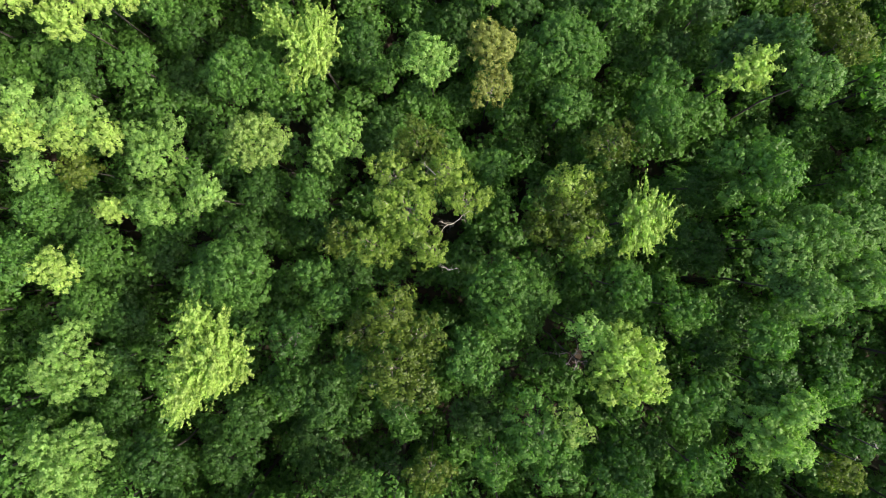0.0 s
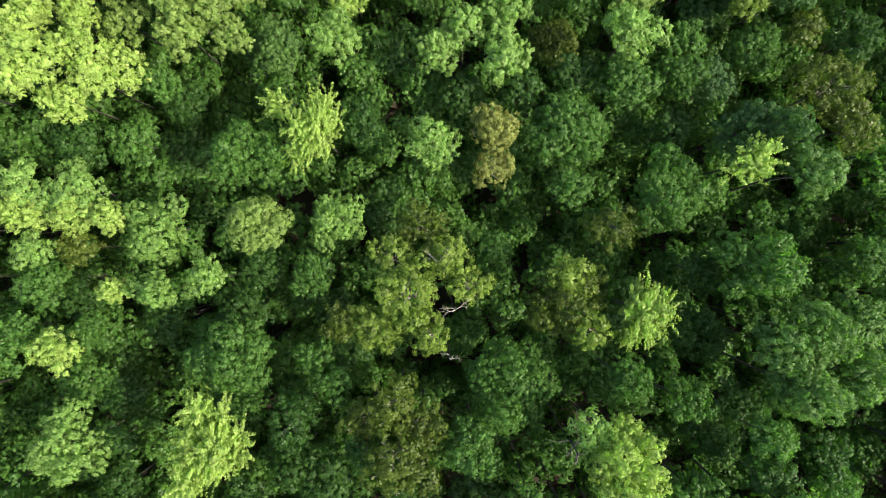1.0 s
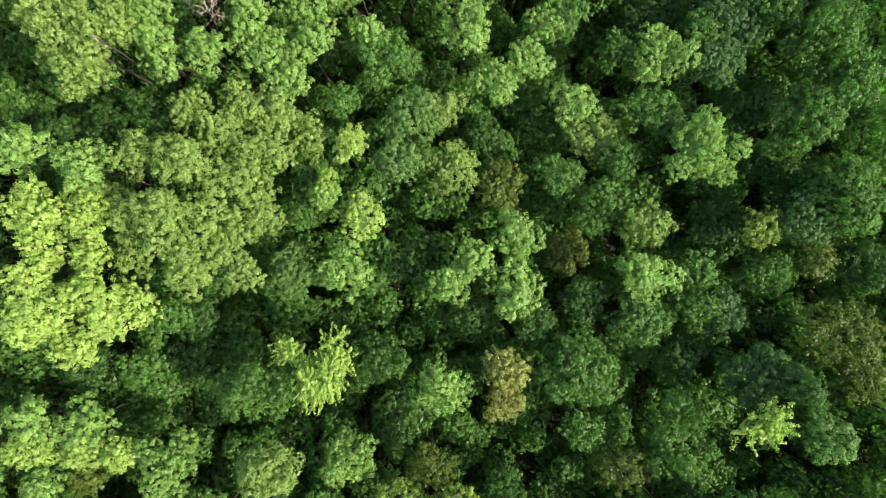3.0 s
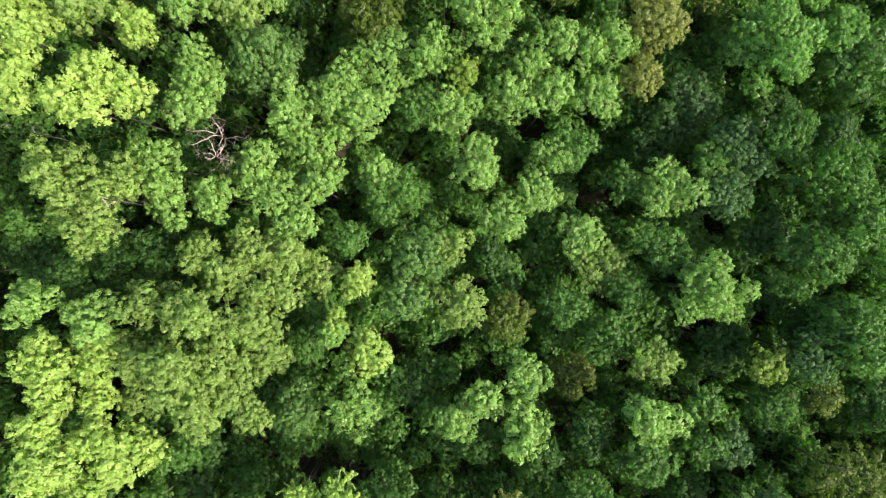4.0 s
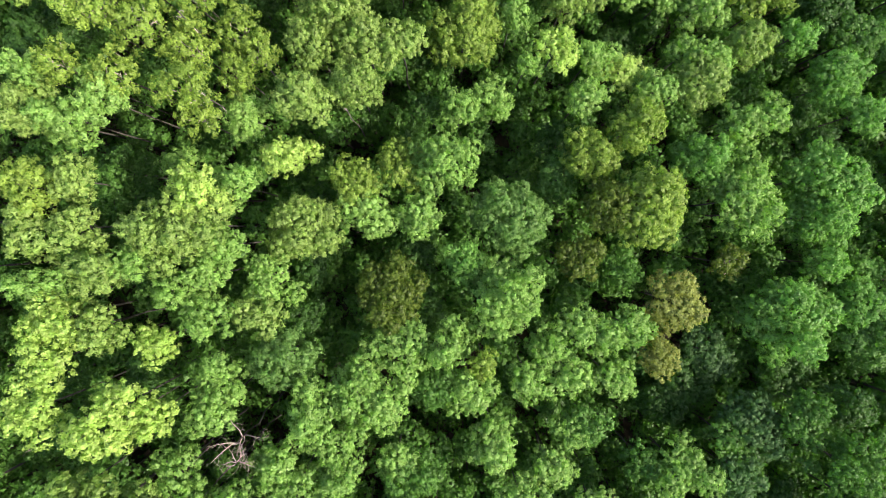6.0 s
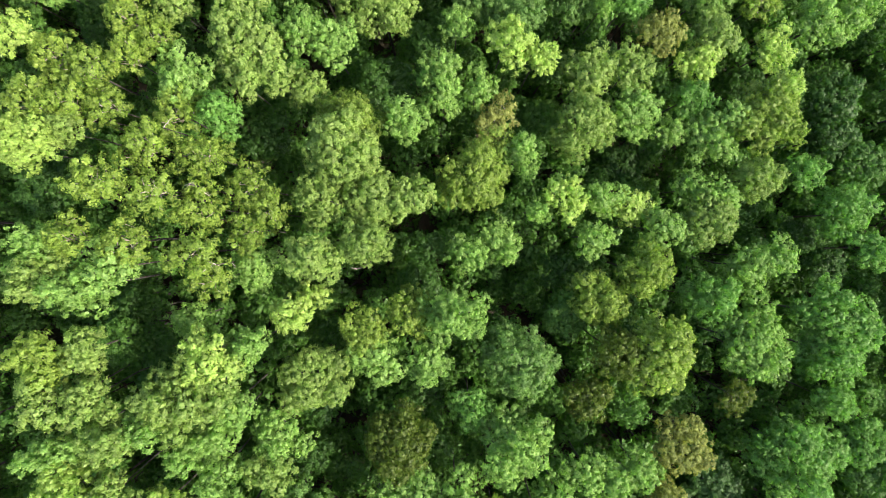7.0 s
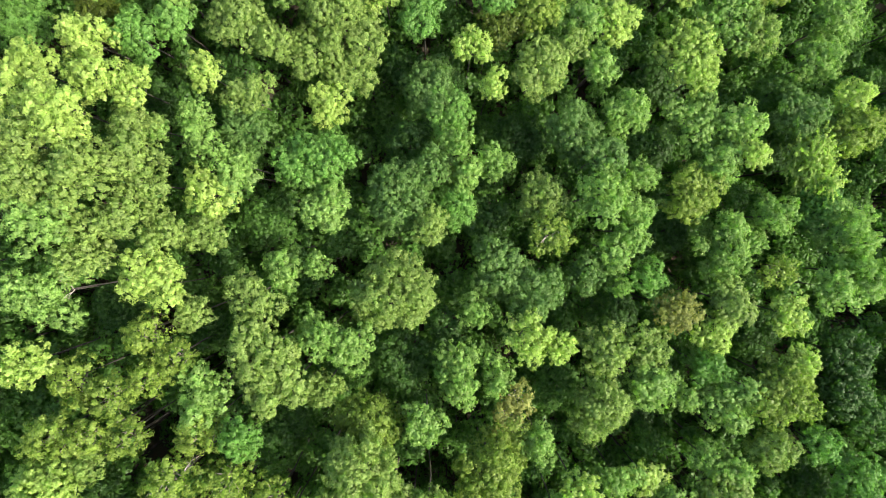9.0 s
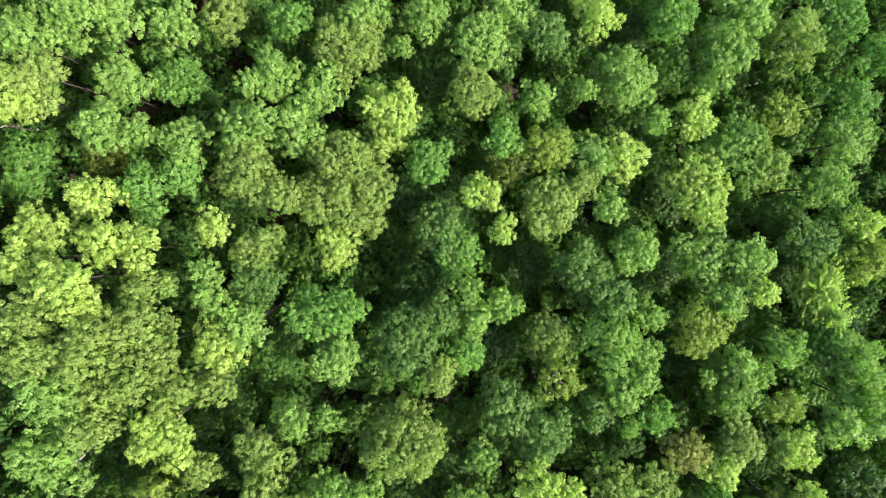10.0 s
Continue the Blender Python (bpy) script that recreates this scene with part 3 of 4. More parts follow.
tree("round", "deep", -30.6, 43.8, 20.8, 1.50)
tree("round", "deep", -25.6, 44.2, 19.7, 1.38)
tree("lobed", "fresh", 3.1, 44.3, 19.9, 1.62)
tree("lobed", "fresh", -18.9, 44.4, 23.5, 1.90)
tree("lobed", "fresh", 9.5, 44.4, 19.2, 1.56)
tree("round", "deep", 24.6, 44.5, 15.3, 2.17)
tree("lobed", "fresh", 6.2, 44.6, 19.6, 1.22)
tree("lobed", "gold", -0.5, 45.6, 20.3, 0.96)
tree("round", "blue", 18.6, 45.7, 14.7, 2.39)
tree("round", "grey", -15.0, 45.7, 22.7, 2.56)
tree("lobed", "lime", -29.2, 45.9, 26.0, 1.84)
tree("round", "tan", 12.9, 46.0, 19.0, 1.41)
tree("lobed", "fresh", -7.1, 46.2, 20.5, 2.39)
tree("lobed", "fresh", 4.2, 46.7, 20.0, 1.45)
tree("lobed", "fresh", -3.3, 46.9, 20.9, 1.57)
tree("lobed", "lime", -22.6, 47.4, 24.5, 1.34)
tree("lobed", "fresh", 8.5, 47.6, 19.7, 1.22)
tree("round", "green", 30.8, 48.0, 17.9, 3.10)
tree("round", "deep", -14.7, 48.2, 17.7, 1.54)
tree("lobed", "pale", -25.8, 48.3, 25.5, 1.51)
tree("lobed", "fresh", 6.5, 48.4, 19.9, 1.21)
tree("lobed", "fresh", 10.6, 48.4, 19.7, 1.46)
tree("lobed", "lime", -28.6, 48.7, 26.2, 1.89)
tree("round", "deep", -5.0, 48.8, 16.0, 1.70)
tree("lobed", "fresh", -19.6, 48.9, 24.1, 1.58)
tree("lobed", "pale", -16.1, 49.1, 22.7, 1.27)
tree("lobed", "vivid", 23.5, 49.2, 19.2, 3.39)
tree("round", "vivid", 29.2, 49.8, 17.6, 2.57)
tree("lobed", "fresh", 0.8, 50.1, 21.4, 2.88)
tree("round", "tan", 13.8, 50.3, 19.6, 2.28)
tree("lobed", "fresh", -21.6, 50.6, 24.7, 0.98)
tree("round", "olive", -7.5, 50.6, 21.5, 2.72)
tree("lobed", "fresh", -29.4, 51.1, 26.1, 1.35)
tree("lobed", "fresh", -16.0, 51.6, 22.6, 1.88)
tree("round", "deep", -26.5, 51.7, 18.3, 1.44)
tree("lobed", "fresh", -19.5, 51.8, 24.3, 1.39)
tree("lobed", "pale", -25.8, 51.9, 25.7, 1.57)
tree("round", "deep", -13.8, 52.0, 17.2, 1.30)
tree("lobed", "fresh", -23.6, 52.6, 25.7, 1.36)
tree("round", "vivid", 32.1, 52.6, 13.4, 1.43)
tree("round", "vivid", -2.2, 52.7, 19.7, 1.62)
tree("round", "green", 10.2, 52.7, 17.9, 1.45)
tree("round", "deep", -6.2, 53.2, 16.5, 1.94)
tree("open", "olive", 19.0, 53.3, 16.6, 1.58)
tree("round", "vivid", 26.3, 53.4, 17.6, 1.46)
tree("round", "olive", 6.7, 53.4, 18.4, 1.68)
tree("lobed", "fresh", -18.7, 53.8, 23.8, 1.30)
tree("lobed", "pale", -29.8, 54.2, 26.0, 1.76)
tree("lobed", "pale", -22.2, 54.3, 26.1, 2.11)
tree("lobed", "pale", -27.0, 54.7, 26.0, 1.49)
tree("lobed", "pale", -19.8, 55.0, 25.1, 1.81)
tree("round", "pale", -13.9, 55.0, 21.8, 2.62)
tree("lobed", "fresh", -5.5, 55.6, 19.6, 0.98)
tree("round", "grey", 1.2, 56.4, 20.4, 2.96)
tree("lobed", "fresh", -5.4, 56.5, 19.8, 1.22)
tree("round", "fresh", -9.3, 56.5, 20.0, 1.85)
tree("round", "deep", -25.0, 56.6, 19.7, 1.54)
tree("lobed", "vivid", 26.5, 57.1, 17.6, 2.74)
tree("round", "deep", -13.3, 57.1, 16.4, 1.50)
tree("lobed", "fresh", 19.5, 57.2, 19.0, 2.07)
tree("round", "gold", -29.8, 57.2, 26.2, 1.76)
tree("round", "green", -27.5, 57.3, 21.1, 1.72)
tree("lobed", "lime", -20.1, 57.3, 25.5, 1.79)
tree("round", "olive", 8.3, 57.5, 21.1, 2.04)
tree("round", "gold", 11.4, 57.5, 21.4, 3.05)
tree("round", "pale", -27.2, 57.7, 26.1, 1.41)
tree("lobed", "fresh", -17.6, 57.7, 23.9, 1.44)
tree("lobed", "fresh", 18.2, 58.1, 18.8, 1.66)
tree("round", "deep", 10.1, 58.3, 16.3, 1.68)
tree("round", "gold", -10.4, 58.5, 20.4, 1.75)
tree("round", "deep", -27.9, 58.9, 18.6, 2.09)
tree("lobed", "fresh", -22.4, 59.2, 21.4, 1.16)
tree("round", "vivid", 28.5, 59.3, 17.5, 1.80)
tree("round", "green", 5.0, 59.6, 17.2, 1.73)
tree("lobed", "fresh", 19.4, 59.7, 18.7, 1.91)
tree("lobed", "gold", -7.1, 59.8, 20.2, 1.60)
tree("lobed", "lime", -15.1, 59.9, 22.2, 1.14)
tree("lobed", "fresh", -3.2, 60.1, 22.3, 2.04)
tree("lobed", "vivid", 25.8, 60.2, 17.9, 2.81)
tree("lobed", "fresh", -4.7, 60.3, 21.4, 1.39)
tree("lobed", "lime", -14.4, 60.8, 18.5, 1.01)
tree("lobed", "vivid", 16.1, 61.1, 18.1, 2.20)
tree("round", "gold", 6.9, 61.2, 19.3, 2.14)
tree("lobed", "fresh", -27.8, 61.7, 25.9, 1.63)
tree("round", "deep", -6.5, 61.8, 15.6, 1.71)
tree("lobed", "pale", -30.7, 62.1, 26.0, 2.04)
tree("open", "gold", -20.3, 62.2, 23.6, 1.23)
tree("round", "deep", 5.6, 62.9, 14.1, 1.77)
tree("round", "fresh", -18.2, 62.9, 20.9, 1.65)
tree("lobed", "fresh", -25.9, 63.0, 25.3, 1.31)
tree("round", "deep", 29.3, 63.3, 10.8, 2.20)
tree("round", "gold", 10.6, 63.4, 19.4, 2.13)
tree("round", "pale", -13.5, 63.9, 23.5, 1.75)
tree("lobed", "fresh", 19.2, 64.0, 17.9, 1.62)
tree("open", "gold", -21.0, 64.0, 24.9, 1.83)
tree("lobed", "fresh", -2.7, 64.1, 19.3, 1.15)
tree("lobed", "fresh", 0.0, 64.3, 18.2, 0.86)
tree("lobed", "fresh", 21.1, 64.5, 17.9, 1.20)
tree("lobed", "fresh", -30.5, 64.5, 26.0, 1.35)
tree("round", "deep", -5.6, 64.6, 17.3, 1.47)
tree("open", "gold", -25.3, 64.6, 25.2, 1.74)
tree("open", "gold", -28.4, 64.9, 25.8, 1.43)
tree("round", "pale", -10.2, 65.0, 23.0, 1.93)
tree("open", "gold", -18.2, 65.5, 22.5, 1.42)
tree("lobed", "vivid", 29.4, 65.5, 16.4, 1.68)
tree("lobed", "fresh", -0.6, 65.6, 17.8, 1.28)
tree("lobed", "fresh", 6.9, 65.7, 18.3, 1.27)
tree("round", "deep", 26.8, 66.3, 11.2, 1.90)
tree("lobed", "fresh", 12.6, 66.7, 16.7, 1.32)
tree("open", "gold", -17.0, 66.9, 22.2, 1.59)
tree("open", "gold", -21.1, 67.0, 23.7, 1.89)
tree("round", "pale", 16.3, 67.4, 16.9, 2.27)
tree("lobed", "fresh", 2.1, 67.7, 19.3, 0.79)
tree("open", "gold", -23.6, 67.9, 25.1, 1.81)
tree("round", "pale", -13.3, 68.0, 22.0, 1.91)
tree("round", "deep", -33.5, 68.1, 20.8, 1.73)
tree("lobed", "vivid", 28.0, 68.2, 16.0, 2.58)
tree("round", "pale", -7.2, 68.2, 21.9, 1.60)
tree("round", "pale", -9.8, 68.3, 22.0, 2.37)
tree("lobed", "lime", 10.4, 68.3, 15.5, 1.32)
tree("open", "gold", -26.4, 68.4, 26.2, 1.75)
tree("lobed", "lime", 4.1, 68.6, 19.9, 1.61)
tree("open", "gold", -18.1, 68.6, 22.0, 1.83)
tree("lobed", "fresh", 7.5, 69.0, 17.6, 1.46)
tree("lobed", "fresh", 17.2, 69.2, 16.4, 1.42)
tree("round", "deep", -31.9, 69.6, 19.8, 2.19)
tree("lobed", "fresh", 15.3, 70.0, 15.9, 1.35)
tree("round", "gold", -2.5, 70.2, 19.7, 2.85)
tree("lobed", "lime", -31.2, 70.3, 26.1, 1.35)
tree("open", "gold", -21.0, 70.6, 23.5, 1.90)
tree("round", "lime", -31.6, 70.9, 25.9, 1.92)
tree("round", "pale", 20.5, 70.9, 15.9, 1.96)
tree("open", "gold", -24.2, 71.1, 24.5, 1.78)
tree("round", "pale", -11.8, 71.5, 23.7, 2.71)
tree("round", "vivid", 24.0, 71.5, 16.1, 1.52)
tree("round", "pale", -29.5, 71.7, 24.1, 1.07)
tree("lobed", "fresh", 1.2, 71.9, 18.5, 1.42)
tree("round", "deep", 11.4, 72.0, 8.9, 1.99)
tree("round", "green", 30.9, 72.5, 13.5, 2.45)
tree("round", "deep", -18.4, 72.6, 17.8, 1.70)
tree("open", "gold", -1.0, 73.0, 18.0, 1.19)
tree("round", "vivid", -20.0, 73.3, 22.9, 1.41)
tree("open", "gold", -23.1, 73.5, 22.7, 1.80)
tree("open", "gold", -27.4, 73.6, 23.5, 1.53)
tree("open", "gold", -29.6, 73.6, 24.1, 1.58)
tree("open", "gold", -32.0, 73.7, 24.4, 1.78)
tree("round", "gold", -11.7, 73.7, 20.6, 2.54)
tree("lobed", "fresh", -7.7, 73.9, 20.7, 1.50)
tree("open", "tan", -1.3, 73.9, 17.6, 1.29)
tree("lobed", "fresh", 17.1, 74.5, 15.3, 2.35)
tree("round", "pale", 6.0, 74.5, 18.1, 2.54)
tree("lobed", "fresh", 13.8, 74.7, 14.2, 1.14)
tree("round", "gold", 22.6, 74.9, 16.0, 1.34)
tree("lobed", "fresh", 10.9, 74.9, 14.8, 1.38)
tree("round", "green", 3.4, 74.9, 13.0, 2.10)
tree("round", "deep", 28.2, 74.9, 13.2, 2.47)
tree("round", "gold", 20.2, 75.0, 16.1, 1.78)
tree("open", "tan", -0.6, 75.2, 17.5, 1.21)
tree("round", "pale", -18.8, 75.7, 21.8, 1.15)
tree("lobed", "fresh", -23.0, 75.8, 22.5, 1.80)
tree("round", "pale", -15.0, 76.0, 19.8, 1.38)
tree("open", "gold", -28.8, 76.0, 23.2, 1.77)
tree("lobed", "fresh", 10.3, 76.1, 15.9, 1.79)
tree("lobed", "fresh", -5.0, 76.1, 18.8, 1.41)
tree("round", "gold", 21.2, 76.4, 16.3, 2.39)
tree("lobed", "fresh", -2.4, 76.9, 17.9, 1.36)
tree("round", "pale", -17.0, 76.9, 21.2, 1.25)
tree("open", "gold", -31.5, 77.1, 22.5, 1.80)
tree("round", "vivid", -5.8, 77.1, 17.7, 1.37)
tree("round", "deep", -9.8, 77.2, 15.5, 2.43)
tree("open", "gold", -26.5, 77.2, 22.7, 1.49)
tree("lobed", "vivid", 15.2, 77.4, 14.8, 1.56)
tree("round", "deep", 28.3, 78.0, 12.8, 2.40)
tree("lobed", "fresh", -5.0, 78.1, 18.1, 1.19)
tree("lobed", "lime", -33.9, 78.3, 23.7, 1.60)
tree("lobed", "lime", 22.3, 78.3, 15.7, 1.09)
tree("round", "pale", -19.2, 78.7, 22.1, 2.45)
tree("open", "gold", -24.8, 78.7, 22.2, 1.44)
tree("lobed", "pale", 6.4, 78.7, 17.0, 2.26)
tree("round", "deep", -25.8, 78.9, 14.6, 2.03)
tree("lobed", "pale", 9.9, 79.2, 16.3, 1.68)
tree("lobed", "fresh", -13.1, 79.3, 20.3, 1.68)
tree("round", "deep", 22.0, 79.5, 9.9, 2.05)
tree("lobed", "lime", 2.2, 79.5, 18.0, 1.44)
tree("round", "deep", -6.3, 80.0, 14.7, 1.75)
tree("open", "gold", -26.9, 80.0, 21.9, 1.68)
tree("lobed", "fresh", -15.2, 80.1, 20.7, 1.50)
tree("lobed", "lime", 15.9, 80.2, 14.9, 1.65)
tree("lobed", "lime", -0.4, 80.3, 19.2, 1.72)
tree("round", "deep", -31.4, 81.1, 16.8, 2.01)
tree("round", "deep", 8.4, 81.2, 11.4, 2.18)
tree("round", "pale", -24.0, 81.4, 20.4, 1.20)
tree("lobed", "fresh", -4.1, 81.5, 17.4, 1.04)
tree("lobed", "lime", 22.1, 81.7, 14.4, 1.67)
tree("round", "tan", 12.1, 82.1, 16.4, 1.68)
tree("round", "pale", 16.9, 82.5, 14.9, 1.83)
tree("round", "pale", -20.1, 82.8, 20.7, 1.74)
tree("lobed", "fresh", -33.2, 82.8, 23.4, 2.13)
tree("round", "pale", -10.0, 83.2, 20.5, 3.20)
tree("round", "grey", 0.6, 83.2, 17.1, 2.25)
tree("round", "deep", -17.7, 83.3, 12.4, 1.18)
tree("lobed", "lime", -25.4, 83.6, 21.6, 1.16)
tree("lobed", "fresh", 7.2, 83.7, 16.0, 0.70)
tree("lobed", "fresh", 25.7, 84.0, 14.9, 1.74)
tree("lobed", "lime", -27.3, 84.2, 22.0, 1.83)
tree("round", "vivid", 9.5, 84.4, 15.9, 1.52)
tree("lobed", "fresh", -18.1, 84.8, 19.5, 1.39)
tree("round", "grey", 5.1, 84.8, 15.7, 1.89)
tree("lobed", "fresh", 28.1, 85.1, 15.0, 2.55)
tree("lobed", "fresh", -15.7, 85.1, 19.5, 0.82)
tree("round", "grey", -2.1, 85.2, 16.9, 2.44)
tree("lobed", "pale", -30.4, 85.2, 23.2, 1.40)
tree("round", "deep", -24.0, 85.2, 15.6, 1.36)
tree("open", "gold", 20.7, 85.3, 14.3, 1.59)
tree("lobed", "fresh", 17.0, 86.6, 14.2, 2.50)
tree("lobed", "fresh", 6.9, 86.9, 16.5, 1.24)
tree("lobed", "pale", -26.3, 87.1, 21.0, 1.53)
tree("round", "pale", -23.7, 87.2, 19.8, 1.46)
tree("lobed", "pale", -30.7, 87.4, 22.7, 1.72)
tree("open", "gold", 1.5, 87.6, 17.5, 1.72)
tree("lobed", "fresh", -32.8, 87.6, 24.4, 1.85)
tree("round", "green", -20.6, 87.9, 15.7, 2.15)
tree("lobed", "fresh", 7.8, 88.1, 16.7, 1.23)
tree("round", "pale", -7.7, 88.2, 18.7, 1.34)
tree("lobed", "pale", -28.2, 88.2, 23.1, 1.48)
tree("round", "deep", 13.5, 88.3, 9.8, 1.95)
tree("lobed", "fresh", 17.1, 88.5, 14.4, 1.58)
tree("lobed", "fresh", 27.2, 88.8, 14.1, 2.61)
tree("round", "deep", -3.2, 88.8, 12.8, 1.83)
tree("lobed", "fresh", -15.4, 88.9, 19.2, 1.32)
tree("round", "deep", -20.7, 89.4, 12.6, 1.84)
tree("round", "vivid", -5.7, 89.5, 17.2, 1.48)
tree("lobed", "fresh", 8.1, 89.6, 16.5, 1.50)
tree("lobed", "fresh", -15.0, 89.6, 19.3, 1.56)
tree("lobed", "fresh", 20.9, 89.8, 14.2, 1.95)
tree("lobed", "lime", -23.3, 89.9, 19.8, 1.78)
tree("lobed", "pale", -33.9, 90.2, 24.1, 1.79)
tree("round", "grey", -10.1, 90.4, 18.5, 2.85)
tree("lobed", "pale", -26.8, 90.4, 22.4, 1.50)
tree("round", "vivid", 25.2, 90.7, 12.6, 2.12)
tree("round", "pale", 1.1, 90.8, 16.4, 2.03)
tree("lobed", "fresh", 5.4, 90.8, 18.2, 2.03)
tree("round", "deep", 29.5, 90.8, 7.7, 1.83)
tree("lobed", "pale", -30.1, 90.9, 25.2, 2.02)
tree("round", "gold", 13.7, 91.6, 14.8, 2.38)
tree("lobed", "fresh", -21.5, 91.6, 19.7, 1.30)
tree("lobed", "fresh", -5.0, 92.0, 17.3, 1.39)
tree("lobed", "fresh", -21.1, 92.1, 19.6, 0.98)
tree("lobed", "pale", -28.0, 92.4, 23.1, 1.77)
tree("lobed", "vivid", -17.3, 92.5, 19.4, 1.63)
tree("lobed", "fresh", 8.7, 92.5, 15.6, 1.36)
tree("round", "grey", -7.6, 92.5, 17.9, 1.45)
tree("lobed", "vivid", -15.1, 92.7, 20.1, 2.01)
tree("lobed", "pale", -34.2, 92.7, 24.3, 1.72)
tree("lobed", "fresh", -3.0, 93.3, 16.8, 1.40)
tree("lobed", "lime", -31.2, 93.5, 24.3, 1.57)
tree("lobed", "fresh", -23.4, 93.7, 20.8, 1.34)
tree("round", "grey", 5.8, 93.7, 16.4, 1.85)
tree("lobed", "fresh", 15.7, 94.0, 14.7, 1.57)
tree("plume", "lime", 24.5, 94.2, 12.6, 2.31, 1.22, 80)
tree("lobed", "fresh", -5.6, 94.4, 17.5, 0.96)
tree("round", "fresh", -27.3, 94.5, 19.8, 1.02)
tree("round", "deep", -9.5, 94.6, 14.4, 2.03)
tree("lobed", "lime", 18.1, 94.6, 15.0, 1.02)
tree("lobed", "pale", -28.3, 94.7, 21.1, 1.58)
tree("round", "grey", -21.3, 94.7, 18.8, 1.99)
tree("lobed", "lime", -31.3, 95.1, 24.9, 1.76)
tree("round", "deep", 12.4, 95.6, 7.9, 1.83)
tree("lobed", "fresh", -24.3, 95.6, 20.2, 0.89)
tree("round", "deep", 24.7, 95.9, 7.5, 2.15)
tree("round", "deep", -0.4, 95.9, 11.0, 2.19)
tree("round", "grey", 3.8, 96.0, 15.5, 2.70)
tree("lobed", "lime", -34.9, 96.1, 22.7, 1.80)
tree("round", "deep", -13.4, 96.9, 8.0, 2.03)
tree("lobed", "lime", -28.2, 97.0, 21.5, 1.47)
tree("round", "fresh", 17.3, 97.2, 14.1, 1.78)
tree("round", "pale", -21.1, 97.2, 19.1, 1.57)
tree("lobed", "lime", -16.0, 97.2, 16.1, 1.69)
tree("round", "gold", 28.3, 97.3, 12.4, 2.32)
tree("lobed", "lime", -30.7, 97.4, 21.9, 1.76)
tree("round", "vivid", -6.7, 97.4, 15.5, 2.16)
tree("lobed", "fresh", 13.9, 97.5, 13.6, 2.26)
tree("round", "fresh", 7.6, 97.7, 15.6, 1.89)
tree("round", "deep", -28.5, 97.7, 15.3, 1.99)
tree("lobed", "lime", -34.9, 98.0, 21.7, 1.85)
tree("round", "grey", 23.9, 98.6, 11.7, 2.35)
tree("lobed", "lime", -24.0, 98.6, 19.3, 1.07)
tree("round", "grey", -7.7, 98.7, 15.4, 2.80)
tree("lobed", "lime", -3.2, 99.1, 16.8, 0.89)
tree("round", "pale", -13.9, 99.8, 16.1, 1.69)
tree("round", "deep", -23.9, 100.0, 14.4, 1.76)
tree("lobed", "lime", 28.3, 100.2, 11.9, 1.49)
tree("lobed", "lime", -31.9, 100.4, 21.0, 1.88)
tree("lobed", "vivid", -28.8, 100.9, 19.7, 1.79)
tree("round", "pale", 0.6, 100.9, 15.9, 2.41)
tree("round", "pale", -16.7, 101.0, 17.3, 2.15)
tree("round", "green", 22.7, 101.0, 9.3, 1.97)
tree("lobed", "lime", 14.1, 101.1, 13.5, 1.62)
tree("round", "pale", -19.6, 101.2, 18.8, 1.41)
tree("lobed", "fresh", 5.3, 101.2, 15.1, 1.20)
tree("round", "deep", -10.7, 101.4, 11.8, 1.68)
tree("lobed", "lime", -4.9, 101.7, 17.3, 1.47)
tree("round", "pale", -12.9, 102.0, 17.0, 1.74)
tree("lobed", "vivid", -38.1, 102.0, 17.7, 2.05)
tree("lobed", "vivid", -26.5, 102.1, 18.4, 1.26)
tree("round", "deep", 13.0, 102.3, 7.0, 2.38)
tree("round", "pale", 3.4, 102.6, 15.5, 1.19)
tree("round", "pale", -21.9, 102.8, 19.4, 2.29)
tree("round", "olive", -33.0, 103.1, 16.5, 1.94)
tree("lobed", "lime", 13.6, 103.3, 13.2, 2.47)
tree("lobed", "fresh", 25.3, 103.4, 11.2, 2.09)
tree("round", "pale", -15.3, 103.7, 18.5, 2.51)
tree("round", "vivid", -8.7, 103.8, 17.0, 1.66)
tree("round", "olive", -2.7, 104.1, 15.1, 1.55)
tree("lobed", "fresh", -26.4, 104.6, 19.0, 1.65)
tree("lobed", "fresh", 3.6, 104.8, 15.0, 1.74)
tree("lobed", "pale", 18.7, 105.0, 13.8, 2.07)
tree("lobed", "fresh", -29.4, 105.3, 19.1, 1.00)
tree("lobed", "fresh", -31.7, 105.3, 20.0, 1.69)
tree("lobed", "lime", 6.9, 105.5, 14.0, 1.78)
tree("round", "gold", 0.4, 105.5, 15.6, 1.71)
tree("lobed", "fresh", -22.0, 105.8, 19.1, 2.15)
tree("round", "deep", -40.2, 105.8, 13.8, 1.60)
tree("lobed", "fresh", 16.2, 105.8, 13.6, 2.26)
tree("lobed", "fresh", -18.6, 106.0, 18.6, 1.84)
tree("round", "vivid", -3.3, 106.1, 16.2, 1.51)
tree("lobed", "lime", -11.9, 106.3, 16.1, 1.60)
tree("round", "lime", -36.5, 107.3, 21.9, 2.22)
tree("lobed", "fresh", 28.1, 107.6, 9.8, 2.45)
tree("lobed", "lime", -11.8, 107.7, 17.8, 1.96)
tree("lobed", "fresh", 8.9, 107.9, 14.0, 0.96)
tree("lobed", "pale", -34.7, 108.4, 21.8, 1.69)
tree("lobed", "lime", 12.7, 108.6, 13.6, 1.61)
tree("lobed", "fresh", -17.1, 108.7, 18.1, 1.61)
tree("lobed", "fresh", -30.9, 108.9, 18.8, 1.83)
tree("round", "gold", 20.3, 109.1, 12.4, 1.84)
